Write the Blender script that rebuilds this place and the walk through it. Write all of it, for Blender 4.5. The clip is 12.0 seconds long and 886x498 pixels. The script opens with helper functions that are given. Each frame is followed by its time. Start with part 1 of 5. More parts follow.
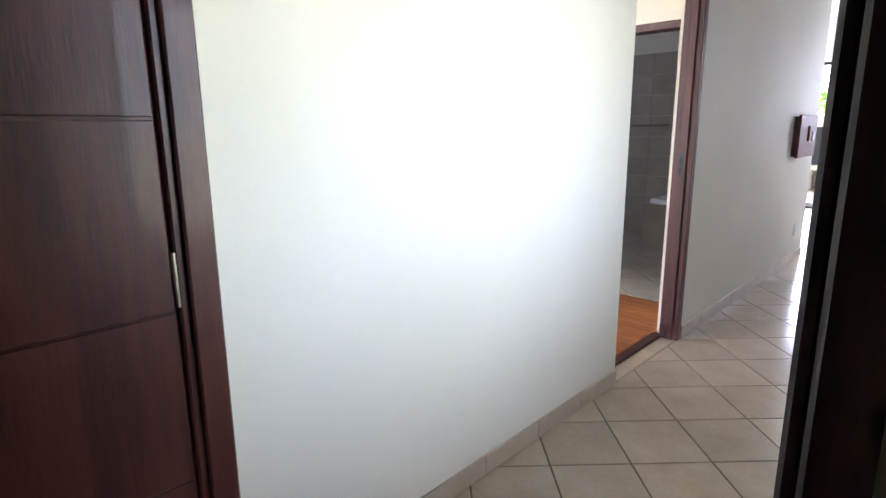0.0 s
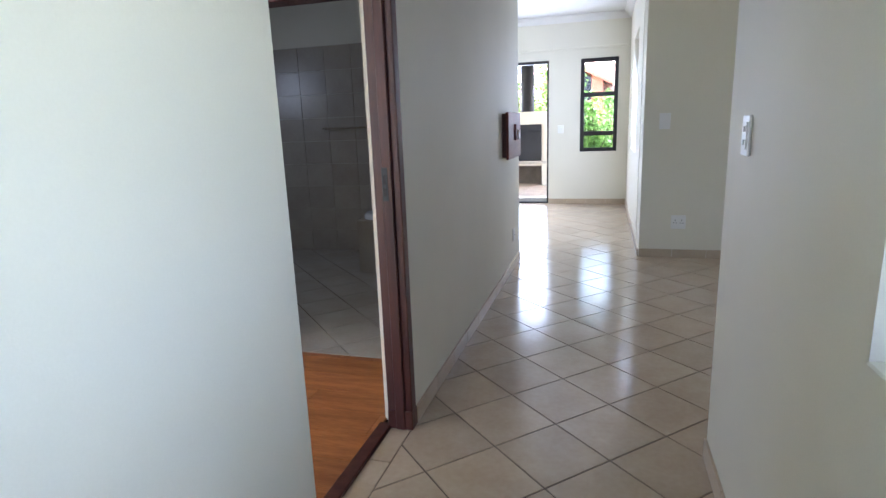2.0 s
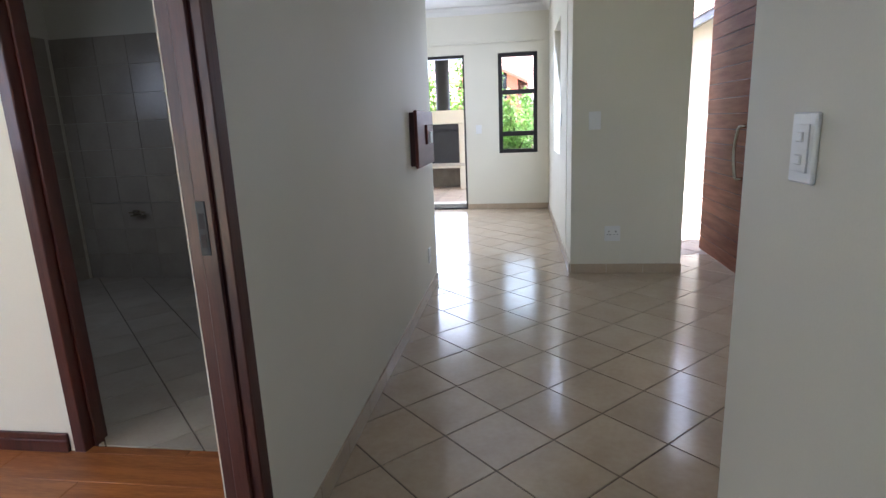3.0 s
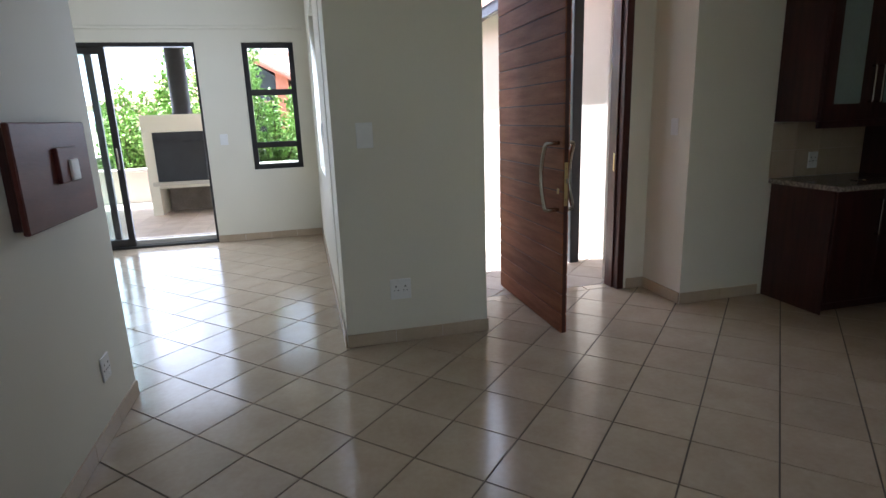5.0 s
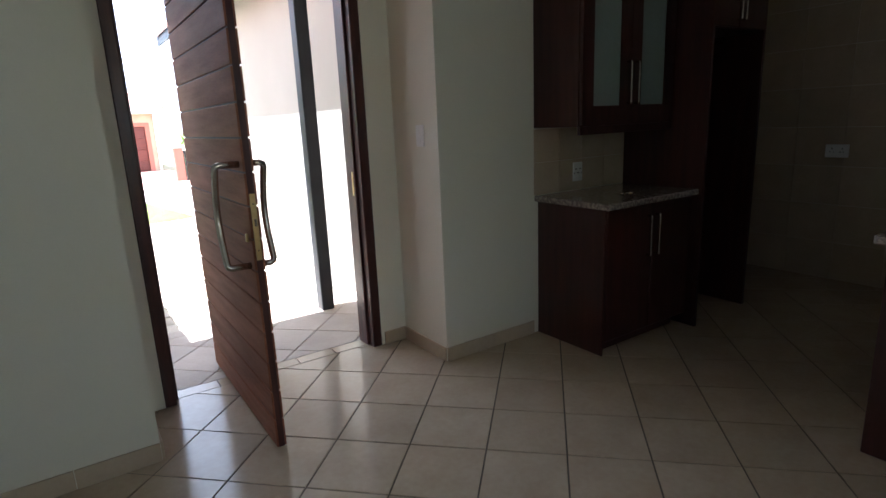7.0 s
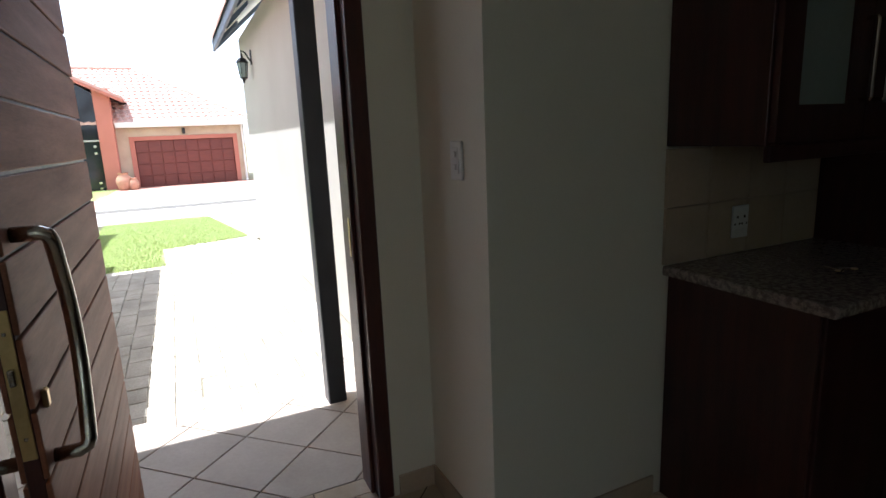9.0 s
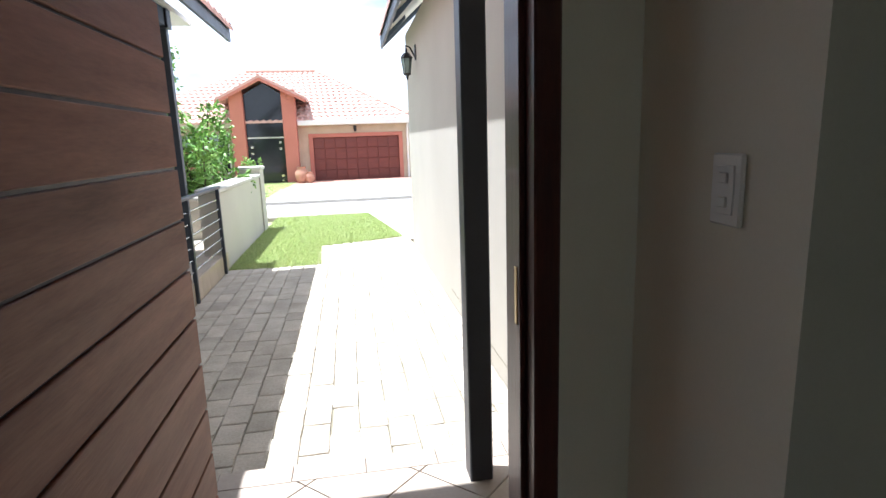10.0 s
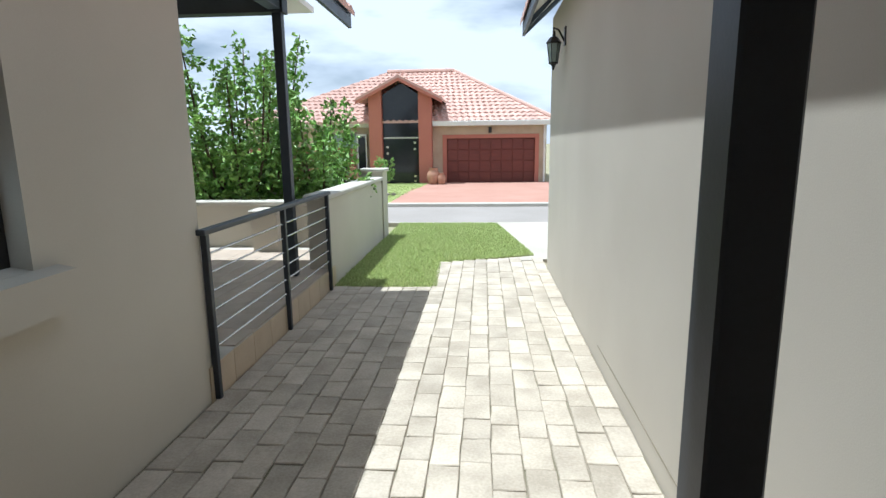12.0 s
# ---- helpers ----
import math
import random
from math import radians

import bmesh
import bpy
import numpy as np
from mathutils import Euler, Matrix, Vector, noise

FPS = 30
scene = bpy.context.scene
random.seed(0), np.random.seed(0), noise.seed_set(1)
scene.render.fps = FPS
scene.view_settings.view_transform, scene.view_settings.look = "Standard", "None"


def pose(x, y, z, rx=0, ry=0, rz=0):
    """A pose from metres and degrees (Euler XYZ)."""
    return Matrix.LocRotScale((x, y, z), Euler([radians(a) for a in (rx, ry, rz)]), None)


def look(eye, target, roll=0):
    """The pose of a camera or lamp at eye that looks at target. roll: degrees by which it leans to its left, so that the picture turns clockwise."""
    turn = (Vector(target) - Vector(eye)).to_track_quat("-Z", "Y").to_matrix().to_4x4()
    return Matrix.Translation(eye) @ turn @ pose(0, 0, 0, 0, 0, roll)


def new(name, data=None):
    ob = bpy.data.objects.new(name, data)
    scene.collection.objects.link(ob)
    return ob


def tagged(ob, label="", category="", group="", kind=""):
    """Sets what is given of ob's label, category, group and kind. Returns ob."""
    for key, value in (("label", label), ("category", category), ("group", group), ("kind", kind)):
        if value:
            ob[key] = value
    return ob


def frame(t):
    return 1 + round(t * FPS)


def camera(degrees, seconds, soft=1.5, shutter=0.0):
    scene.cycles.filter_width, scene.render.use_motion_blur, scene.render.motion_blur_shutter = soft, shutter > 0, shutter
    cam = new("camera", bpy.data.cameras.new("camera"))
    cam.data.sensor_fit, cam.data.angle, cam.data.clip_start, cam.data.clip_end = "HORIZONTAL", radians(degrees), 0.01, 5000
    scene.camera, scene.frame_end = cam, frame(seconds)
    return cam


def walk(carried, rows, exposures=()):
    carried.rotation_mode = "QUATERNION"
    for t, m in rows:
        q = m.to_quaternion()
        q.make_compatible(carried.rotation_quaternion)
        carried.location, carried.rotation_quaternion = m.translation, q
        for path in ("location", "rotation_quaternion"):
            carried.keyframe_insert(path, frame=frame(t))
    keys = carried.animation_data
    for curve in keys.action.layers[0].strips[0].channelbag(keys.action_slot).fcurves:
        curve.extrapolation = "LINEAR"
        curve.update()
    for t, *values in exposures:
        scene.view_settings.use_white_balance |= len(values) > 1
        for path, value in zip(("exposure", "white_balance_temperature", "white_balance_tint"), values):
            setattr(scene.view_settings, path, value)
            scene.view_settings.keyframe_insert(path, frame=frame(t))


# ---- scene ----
cam = camera(77.5, 12.0)
PATH = [
    (0, (0.560, -0.282, 1.358), (-0.796, 1.126, 0.934), -0.5),
    (0.5, (0.355, -0.014, 1.328), (-0.846, 1.533, 0.923), -1.4),
    (1, (0.224, 0.271, 1.340), (-0.713, 1.988, 0.922), -1.5),
    (1.5, (0.165, 0.622, 1.357), (-0.518, 2.452, 0.927), -1.8),
    (2, (0.123, 1.043, 1.355), (-0.432, 2.916, 0.924), -2.1),
    (2.5, (0.067, 1.494, 1.347), (-0.339, 3.404, 0.913), -2.2),
    (2.7, (0.056, 1.668, 1.352), (-0.305, 3.586, 0.914), -2.3),
    (4.3, (0.018, 2.947, 1.415), (0.228, 4.880, 0.950), -1.7),
    (4.5, (0.094, 3.129, 1.400), (0.383, 5.055, 0.944), -1.5),
    (5, (0.297, 3.462, 1.426), (0.760, 5.351, 0.961), -2.0),
    (5.5, (0.496, 3.722, 1.413), (1.218, 5.529, 0.954), -2.1),
    (6, (0.720, 3.918, 1.396), (1.627, 5.641, 0.942), -2.1),
    (6.5, (0.977, 4.133, 1.375), (1.985, 5.802, 0.930), -2.2),
    (7, (1.258, 4.367, 1.381), (2.348, 5.981, 0.926), -2.5),
    (7.2, (1.387, 4.473, 1.381), (2.492, 6.076, 0.922), -2.5),
    (8.8, (2.127, 5.383, 1.383), (3.039, 7.117, 0.979), -2.2),
    (9, (2.148, 5.489, 1.382), (2.983, 7.26, 0.975), -2.5),
    (9.5, (2.245, 5.828, 1.386), (2.859, 7.69, 0.987), -2.3),
    (10, (2.316, 6.199, 1.398), (2.63, 8.135, 1.008), -1.9),
    (10.5, (2.335, 6.54, 1.406), (2.468, 8.499, 1.024), -1.4),
    (11, (2.362, 6.874, 1.393), (2.337, 8.838, 1.016), -1.2),
    (11.5, (2.361, 7.19, 1.398), (2.248, 9.152, 1.025), -1.0),
    (12, (2.391, 7.421, 1.414), (2.245, 9.38, 1.041), -0.7),
]
walk(cam, [(t, look(eye, target, roll)) for t, eye, target, roll in PATH],
     [(0, 4.2, 5500, 26), (0.6, 3.95, 5350, 24), (1.0, 3.95, 5300, 22), (1.5, 3.8, 5250, 21), (2.5, 3.4, 5400, 20), (4.5, 2.7, 5550, 18), (5.5, 2.6, 5350, 16), (7.0, 2.65, 5300, 13), (9.0, 1.6, 5400, 12), (10.0, 1.35, 5400, 11), (11.0, 1.05, 5450, 9), (12.0, 0.42, 5400, 5)])

# ---- world and light ----
SUN_T = 3.88
sun_el = math.atan(SUN_T)
world = bpy.data.worlds.new("sky_world")
scene.world = world
world.use_nodes = True
wn, wl = world.node_tree.nodes, world.node_tree.links
sky = wn.new("ShaderNodeTexSky")
sky.sky_type, sky.sun_disc = "NISHITA", False
sky.sun_elevation, sky.sun_rotation = sun_el, radians(-75)
sky.dust_density, sky.air_density = 1.5, 1.0
cl = wn.new("ShaderNodeTexNoise")
cl.inputs["Scale"].default_value, cl.inputs["Detail"].default_value = 3.2, 8
tc = wn.new("ShaderNodeTexCoord")
mp = wn.new("ShaderNodeMapping")
mp.inputs["Scale"].default_value = (1.0, 1.0, 3.5)
ramp = wn.new("ShaderNodeValToRGB")
ramp.color_ramp.elements[0].position, ramp.color_ramp.elements[1].position = 0.26, 0.56
mixc = wn.new("ShaderNodeMixRGB")
mixc.inputs[2].default_value = (14.0, 14.3, 14.8, 1)
wl.new(tc.outputs["Generated"], mp.inputs["Vector"])
wl.new(mp.outputs["Vector"], cl.inputs["Vector"])
wl.new(cl.outputs["Fac"], ramp.inputs["Fac"])
wl.new(ramp.outputs["Color"], mixc.inputs[0])
wl.new(sky.outputs["Color"], mixc.inputs[1])
wl.new(mixc.outputs["Color"], wn["Background"].inputs["Color"])
wn["Background"].inputs["Strength"].default_value = 0.054

sun = new("sun", bpy.data.lights.new("sun", "SUN"))
sun.data.energy, sun.data.angle, sun.data.color = 5.0, radians(0.53), (1.0, 0.95, 0.87)
sun.matrix_world = look((0, 0, 10), (10 / SUN_T, -0.7, 0))


def room_fill_light(x, y, z, w, h, watts, target, color=(0.86, 0.93, 1.0)):
    """An area lamp: sky light at an opening, or fill added to a room."""
    li = bpy.data.lights.new("room_fill_light", "AREA")
    li.shape, li.size, li.size_y, li.energy, li.color = "RECTANGLE", w, h, watts, color
    ob = new("room_fill_light", li)
    ob.matrix_world = look((x, y, z), target)
    return ob


room_fill_light(0.67, 1.5, 1.58, 1.0, 1.15, 0.4, (-0.70, 2.75, 1.40), (0.66, 0.79, 1.0))
room_fill_light(-1.4, 10.86, 1.25, 2.2, 2.3, 10, (-1.4, 6.0, 0.9))
room_fill_light(0.56, 8.75, 1.7, 1.0, 1.3, 5.5, (-3.0, 8.75, 1.2))
# added hall fill, set at an invented opening in the south wall
room_fill_light(1.8, 3.20, 1.6, 1.5, 1.2, 0.5, (-0.7, 5.2, 0.8))
# added fill lamps for lobby and bathroom; the walls behind them have no opening
room_fill_light(-3.55, 2.2, 1.5, 1.0, 1.0, 2.6, (-1.5, 2.2, 1.0))
room_fill_light(-4.12, 5.2, 1.8, 0.9, 0.8, 0.7, (-1.5, 5.2, 0.6))


# ---- materials ----
def mat(name, a, b=None, rough=0.6, metal=0.0, scale=4.0, fine=60.0, bump=0.05, amount=0.5, island=0.0,
        stretch=(1, 1, 1), spec=0.5, coat=0.0, objrand=0.0, dist=0.02):
    """A surface with large blotches, fine grain and relief."""
    m = bpy.data.materials.new(name)
    m.use_nodes = True
    n, l = m.node_tree.nodes, m.node_tree.links
    p = n["Principled BSDF"]
    b = b or tuple(c * 0.8 for c in a)
    geo = n.new("ShaderNodeTexCoord")
    mapping = n.new("ShaderNodeMapping")
    mapping.inputs["Scale"].default_value = stretch
    l.new(geo.outputs["Object"], mapping.inputs["Vector"])
    n1, n2 = n.new("ShaderNodeTexNoise"), n.new("ShaderNodeTexNoise")
    n1.inputs["Scale"].default_value, n1.inputs["Detail"].default_value = scale, 5
    n2.inputs["Scale"].default_value, n2.inputs["Detail"].default_value = fine, 4
    vec = mapping.outputs["Vector"]
    if objrand or island:
        info = n.new("ShaderNodeObjectInfo")
        src = info.outputs["Random"]
        if island and not objrand:
            gi = n.new("ShaderNodeNewGeometry")
            src = gi.outputs["Random Per Island"]
        shift = n.new("ShaderNodeVectorMath")
        shift.operation = "ADD"
        mul = n.new("ShaderNodeMath")
        mul.operation, mul.inputs[1].default_value = "MULTIPLY", 37.0
        l.new(src, mul.inputs[0])
        l.new(vec, shift.inputs[0])
        l.new(mul.outputs[0], shift.inputs[1])
        vec = shift.outputs[0]
    l.new(vec, n1.inputs["Vector"])
    l.new(vec, n2.inputs["Vector"])
    add = n.new("ShaderNodeMath")
    add.operation = "ADD"
    half = n.new("ShaderNodeMath")
    half.operation, half.inputs[1].default_value = "MULTIPLY", 0.45
    l.new(n2.outputs["Fac"], half.inputs[0])
    l.new(n1.outputs["Fac"], add.inputs[0])
    l.new(half.outputs[0], add.inputs[1])
    r = n.new("ShaderNodeMapRange")
    r.inputs["From Min"].default_value, r.inputs["From Max"].default_value = 0.72 - 0.35 * (1.2 - amount), 0.72 + 0.35 * (1.2 - amount)
    l.new(add.outputs[0], r.inputs["Value"])
    mix = n.new("ShaderNodeMixRGB")
    mix.inputs[1].default_value, mix.inputs[2].default_value = (*a, 1), (*b, 1)
    l.new(r.outputs["Result"], mix.inputs[0])
    col = mix.outputs[0]
    if objrand or island:
        hsv = n.new("ShaderNodeHueSaturation")
        vr = n.new("ShaderNodeMapRange")
        k = objrand or island
        vr.inputs["To Min"].default_value, vr.inputs["To Max"].default_value = 1 - k, 1 + k
        l.new(src, vr.inputs["Value"])
        l.new(vr.outputs["Result"], hsv.inputs["Value"])
        l.new(col, hsv.inputs["Color"])
        col = hsv.outputs[0]
    l.new(col, p.inputs["Base Color"])
    rr = n.new("ShaderNodeMapRange")
    rr.inputs["To Min"].default_value, rr.inputs["To Max"].default_value = max(0.02, rough * 0.85), min(1, rough * 1.15)
    l.new(n1.outputs["Fac"], rr.inputs["Value"])
    l.new(rr.outputs["Result"], p.inputs["Roughness"])
    p.inputs["Metallic"].default_value = metal
    p.inputs["Specular IOR Level"].default_value = spec
    p.inputs["Coat Weight"].default_value = coat
    if bump:
        bn = n.new("ShaderNodeBump")
        bn.inputs["Strength"].default_value, bn.inputs["Distance"].default_value = bump, dist
        l.new(n2.outputs["Fac"], bn.inputs["Height"])
        l.new(bn.outputs["Normal"], p.inputs["Normal"])
    return m


def glass(name, tint=(0.9, 0.95, 0.94), rough=0.0, alpha=0.12):
    """Thin pane: clear with a reflecting skin."""
    m = bpy.data.materials.new(name)
    m.use_nodes = True
    n, l = m.node_tree.nodes, m.node_tree.links
    tr, gl, mx, fr = (n.new(k) for k in ("ShaderNodeBsdfTransparent", "ShaderNodeBsdfGlossy", "ShaderNodeMixShader", "ShaderNodeFresnel"))
    tr.inputs["Color"].default_value = (*tint, 1)
    gl.inputs["Roughness"].default_value = rough
    l.new(fr.outputs[0], mx.inputs[0])
    l.new(tr.outputs[0], mx.inputs[1])
    l.new(gl.outputs[0], mx.inputs[2])
    l.new(mx.outputs[0], n["Material Output"].inputs["Surface"])
    return m


PLASTER = mat("cream_plaster", (0.77, 0.74, 0.625), (0.71, 0.68, 0.565), 0.62, scale=1.3, fine=160, bump=0.12, amount=0.3, dist=0.003)
EXTPLASTER = mat("beige_exterior_plaster", (0.53, 0.49, 0.415), (0.47, 0.43, 0.36), 0.85, scale=0.9, fine=220, bump=0.12, amount=0.5, dist=0.004)
CEIL = mat("ceiling_paint", (0.8, 0.79, 0.76), (0.76, 0.75, 0.72), 0.8, scale=2, fine=120, bump=0.04)
TILE = mat("beige_ceramic_tile", (0.50, 0.405, 0.29), (0.42, 0.325, 0.225), 0.16, scale=5, fine=40, bump=0.03, amount=0.45, objrand=0.06, dist=0.004)
TILE_STUFF = mat("beige_ceramic_tile_field", (0.50, 0.405, 0.29), (0.42, 0.325, 0.225), 0.16, scale=5, fine=40, bump=0.03, amount=0.45, island=0.06, dist=0.004)
GROUT = mat("brown_grout", (0.13, 0.10, 0.075), (0.09, 0.07, 0.05), 0.9, scale=8, fine=200, bump=0.2)
SKIRT = mat("tan_skirting_tile", (0.52, 0.42, 0.30), (0.45, 0.355, 0.245), 0.3, scale=6, fine=50, bump=0.03, objrand=0.05)
WOOD = mat("dark_mahogany", (0.085, 0.022, 0.014), (0.045, 0.011, 0.008), 0.42, scale=3, fine=30, bump=0.12, amount=0.7, stretch=(8, 8, 0.7), coat=0.1, dist=0.004)
CABWOOD = mat("dark_cherry_cabinet", (0.060, 0.018, 0.014), (0.035, 0.010, 0.008), 0.35, scale=3, fine=30, bump=0.05, amount=0.7, stretch=(8, 8, 0.6), dist=0.003)
SLAT = mat("oiled_hardwood_slat", (0.38, 0.15, 0.075), (0.19, 0.07, 0.034), 0.58, scale=2.6, fine=26, bump=0.2, amount=0.35, stretch=(6, 0.9, 8), objrand=0.14, spec=0.3, dist=0.004)
PARQUET = mat("orange_laminate_board", (0.42, 0.16, 0.045), (0.27, 0.09, 0.025), 0.35, scale=3, fine=24, bump=0.04, amount=0.8, stretch=(0.8, 7, 7), objrand=0.16, dist=0.003)
BLACKFRAME = mat("bronze_black_aluminium", (0.022, 0.02, 0.019), (0.03, 0.027, 0.025), 0.4, metal=0.3, scale=6, fine=90, bump=0.02)
STEELPOST = mat("charcoal_painted_steel", (0.030, 0.036, 0.046), (0.022, 0.026, 0.034), 0.45, scale=7, fine=120, bump=0.08, dist=0.003)
FASCIA = mat("slate_blue_fascia_paint", (0.075, 0.10, 0.135), (0.06, 0.08, 0.11), 0.5, scale=5, fine=90, bump=0.06)
STAINLESS = mat("brushed_stainless", (0.60, 0.56, 0.50), (0.48, 0.44, 0.38), 0.25, metal=1.0, scale=9, fine=160, bump=0.04)
BRASS = mat("brass_plate", (0.75, 0.58, 0.28), (0.60, 0.44, 0.2), 0.3, metal=1.0, scale=12, fine=120, bump=0.03)
WHITEPLASTIC = mat("white_plastic", (0.82, 0.82, 0.80), (0.78, 0.78, 0.75), 0.35, scale=8, fine=100, bump=0.01)
BLACK = mat("black_slot", (0.01, 0.01, 0.01), (0.015, 0.015, 0.015), 0.6, bump=0)
GRANITE = mat("speckled_granite", (0.36, 0.30, 0.26), (0.16, 0.13, 0.12), 0.15, scale=60, fine=220, bump=0.01, amount=0.9)
BATHTILE = mat("grey_beige_wall_tile", (0.44, 0.40, 0.33), (0.37, 0.33, 0.27), 0.25, scale=4, fine=50, bump=0.03, objrand=0.05)
PORCELAIN = mat("white_porcelain", (0.82, 0.82, 0.8), (0.78, 0.78, 0.76), 0.12, scale=4, fine=60, bump=0)
PAVER = mat("cement_paver", (0.52, 0.455, 0.365), (0.33, 0.285, 0.22), 0.9, scale=3, fine=70, bump=0.5, amount=0.65, objrand=0.09, dist=0.006)
PATIOTILE = mat("dusty_patio_tile", (0.47, 0.39, 0.31), (0.38, 0.31, 0.245), 0.6, scale=4, fine=60, bump=0.06, objrand=0.05)
SAND = mat("paving_joint_sand", (0.30, 0.255, 0.195), (0.17, 0.16, 0.095), 0.95, scale=3, fine=150, bump=0.5)
CONCRETE = mat("pale_concrete", (0.46, 0.42, 0.36), (0.38, 0.345, 0.29), 0.9, scale=1.5, fine=60, bump=0.2)
EARTH = mat("dry_ground", (0.34, 0.29, 0.2), (0.2, 0.2, 0.09), 0.95, scale=0.5, fine=12, bump=0.3)
ASPHALT = mat("sunbleached_road", (0.30, 0.27, 0.245), (0.25, 0.225, 0.2), 0.9, scale=0.7, fine=90, bump=0.2)
PINKPAVE = mat("pink_brick_paving", (0.42, 0.24, 0.18), (0.36, 0.19, 0.14), 0.9, scale=0.8, fine=30, bump=0.2)
SOIL = mat("lawn_soil", (0.33, 0.38, 0.13), (0.26, 0.30, 0.10), 0.95, scale=5, fine=80, bump=0.4)
GRASS = mat("lawn_blade", (0.34, 0.46, 0.14), (0.50, 0.52, 0.24), 0.6, scale=1.6, fine=20, bump=0, amount=0.8, island=0.25)
LEAF = mat("tree_leaf", (0.16, 0.33, 0.06), (0.29, 0.45, 0.10), 0.45, scale=1.5, fine=9, bump=0, amount=0.7, island=0.35)
BARK = mat("tree_bark", (0.13, 0.09, 0.06), (0.08, 0.055, 0.04), 0.9, scale=8, fine=60, bump=0.5, stretch=(3, 3, 0.6))
PINKWALL = mat("salmon_painted_plaster", (0.45, 0.165, 0.115), (0.40, 0.145, 0.10), 0.8, scale=1, fine=60, bump=0.1)
CREAMBRICK = mat("cream_face_brick", (0.50, 0.40, 0.285), (0.40, 0.31, 0.22), 0.9, scale=2, fine=40, bump=0.2, island=0.12)
ROOFTILE = mat("terracotta_roof_tile", (0.58, 0.38, 0.315), (0.50, 0.31, 0.25), 0.8, scale=2, fine=30, bump=0.2, island=0.12)
GARDOOR = mat("red_brown_garage_door", (0.16, 0.035, 0.022), (0.11, 0.024, 0.016), 0.45, scale=2, fine=20, bump=0.06, stretch=(1, 1, 6), objrand=0.06)
TERRACOTTA = mat("terracotta_pot", (0.47, 0.26, 0.17), (0.38, 0.2, 0.13), 0.8, scale=6, fine=50, bump=0.15)
DARKROOM = mat("dark_tinted_pane", (0.012, 0.014, 0.018), (0.02, 0.022, 0.026), 0.08, scale=1, fine=9, bump=0)
WHITETRIM = mat("white_gutter_paint", (0.75, 0.73, 0.68), (0.68, 0.66, 0.6), 0.5, scale=3, fine=60, bump=0.03)
CAPSTONE = mat("pale_coping", (0.55, 0.52, 0.46), (0.47, 0.44, 0.38), 0.85, scale=3, fine=80, bump=0.15)
STONE = mat("stone_block", (0.33, 0.29, 0.24), (0.22, 0.19, 0.16), 0.9, scale=6, fine=40, bump=0.5)
CLEAR = glass("window_pane")
FROST = mat("frosted_cabinet_pane", (0.27, 0.33, 0.30), (0.22, 0.28, 0.25), 0.3, scale=1.2, fine=40, bump=0.02)
BRAAI = mat("black_heatproof_paint", (0.028, 0.030, 0.034), (0.02, 0.021, 0.024), 0.5, scale=5, fine=70, bump=0.05)


# ---- building helpers ----
BASE = {}


def thing(name, x, y, z, label, category, group="", kind=""):
    ob = new(name)
    ob.location = (x, y, z)
    ob.empty_display_size = 0.05
    BASE[ob] = Vector((x, y, z))
    return tagged(ob, label, category, group, kind)


def link_mesh(name, bm, material, smooth=False):
    me = bpy.data.meshes.new(name)
    bmesh.ops.recalc_face_normals(bm, faces=bm.faces)
    bm.to_mesh(me)
    bm.free()
    me.materials.append(material)
    if smooth:
        for f in me.polygons:
            f.use_smooth = True
    return new(name, me)


def part(name, bm, material, parent, label="", smooth=False):
    """One mesh part, drawn in world metres, hung under its thing or part."""
    base = BASE[parent]
    bmesh.ops.translate(bm, verts=bm.verts, vec=-base)
    ob = link_mesh(name, bm, material, smooth)
    ob.parent = parent
    BASE[ob] = base
    return tagged(ob, label)


def solo(name, bm, material, label="", category="", group="", kind="", smooth=False, base=None):
    if base:
        bmesh.ops.translate(bm, verts=bm.verts, vec=-Vector(base))
    ob = link_mesh(name, bm, material, smooth)
    if base:
        ob.location = base
    BASE[ob] = Vector(base or (0, 0, 0))
    return tagged(ob, label, category, group, kind)


def box(x0, x1, y0, y1, z0, z1, bevel=0.0, bm=None, seg=1):
    bm = bm or bmesh.new()
    m = Matrix.Translation(((x0 + x1) / 2, (y0 + y1) / 2, (z0 + z1) / 2)) @ Matrix.Diagonal((x1 - x0, y1 - y0, z1 - z0, 1))
    made = bmesh.ops.create_cube(bm, size=1, matrix=m)["verts"]
    if bevel:
        edges = list({e for v in made for e in v.link_edges})
        bmesh.ops.bevel(bm, geom=edges, offset=bevel, segments=seg, affect="EDGES", profile=0.5)
    return bm


def boxes(*rows, bevel=0.0):
    bm = bmesh.new()
    for r in rows:
        box(*r, bevel=bevel, bm=bm)
    return bm


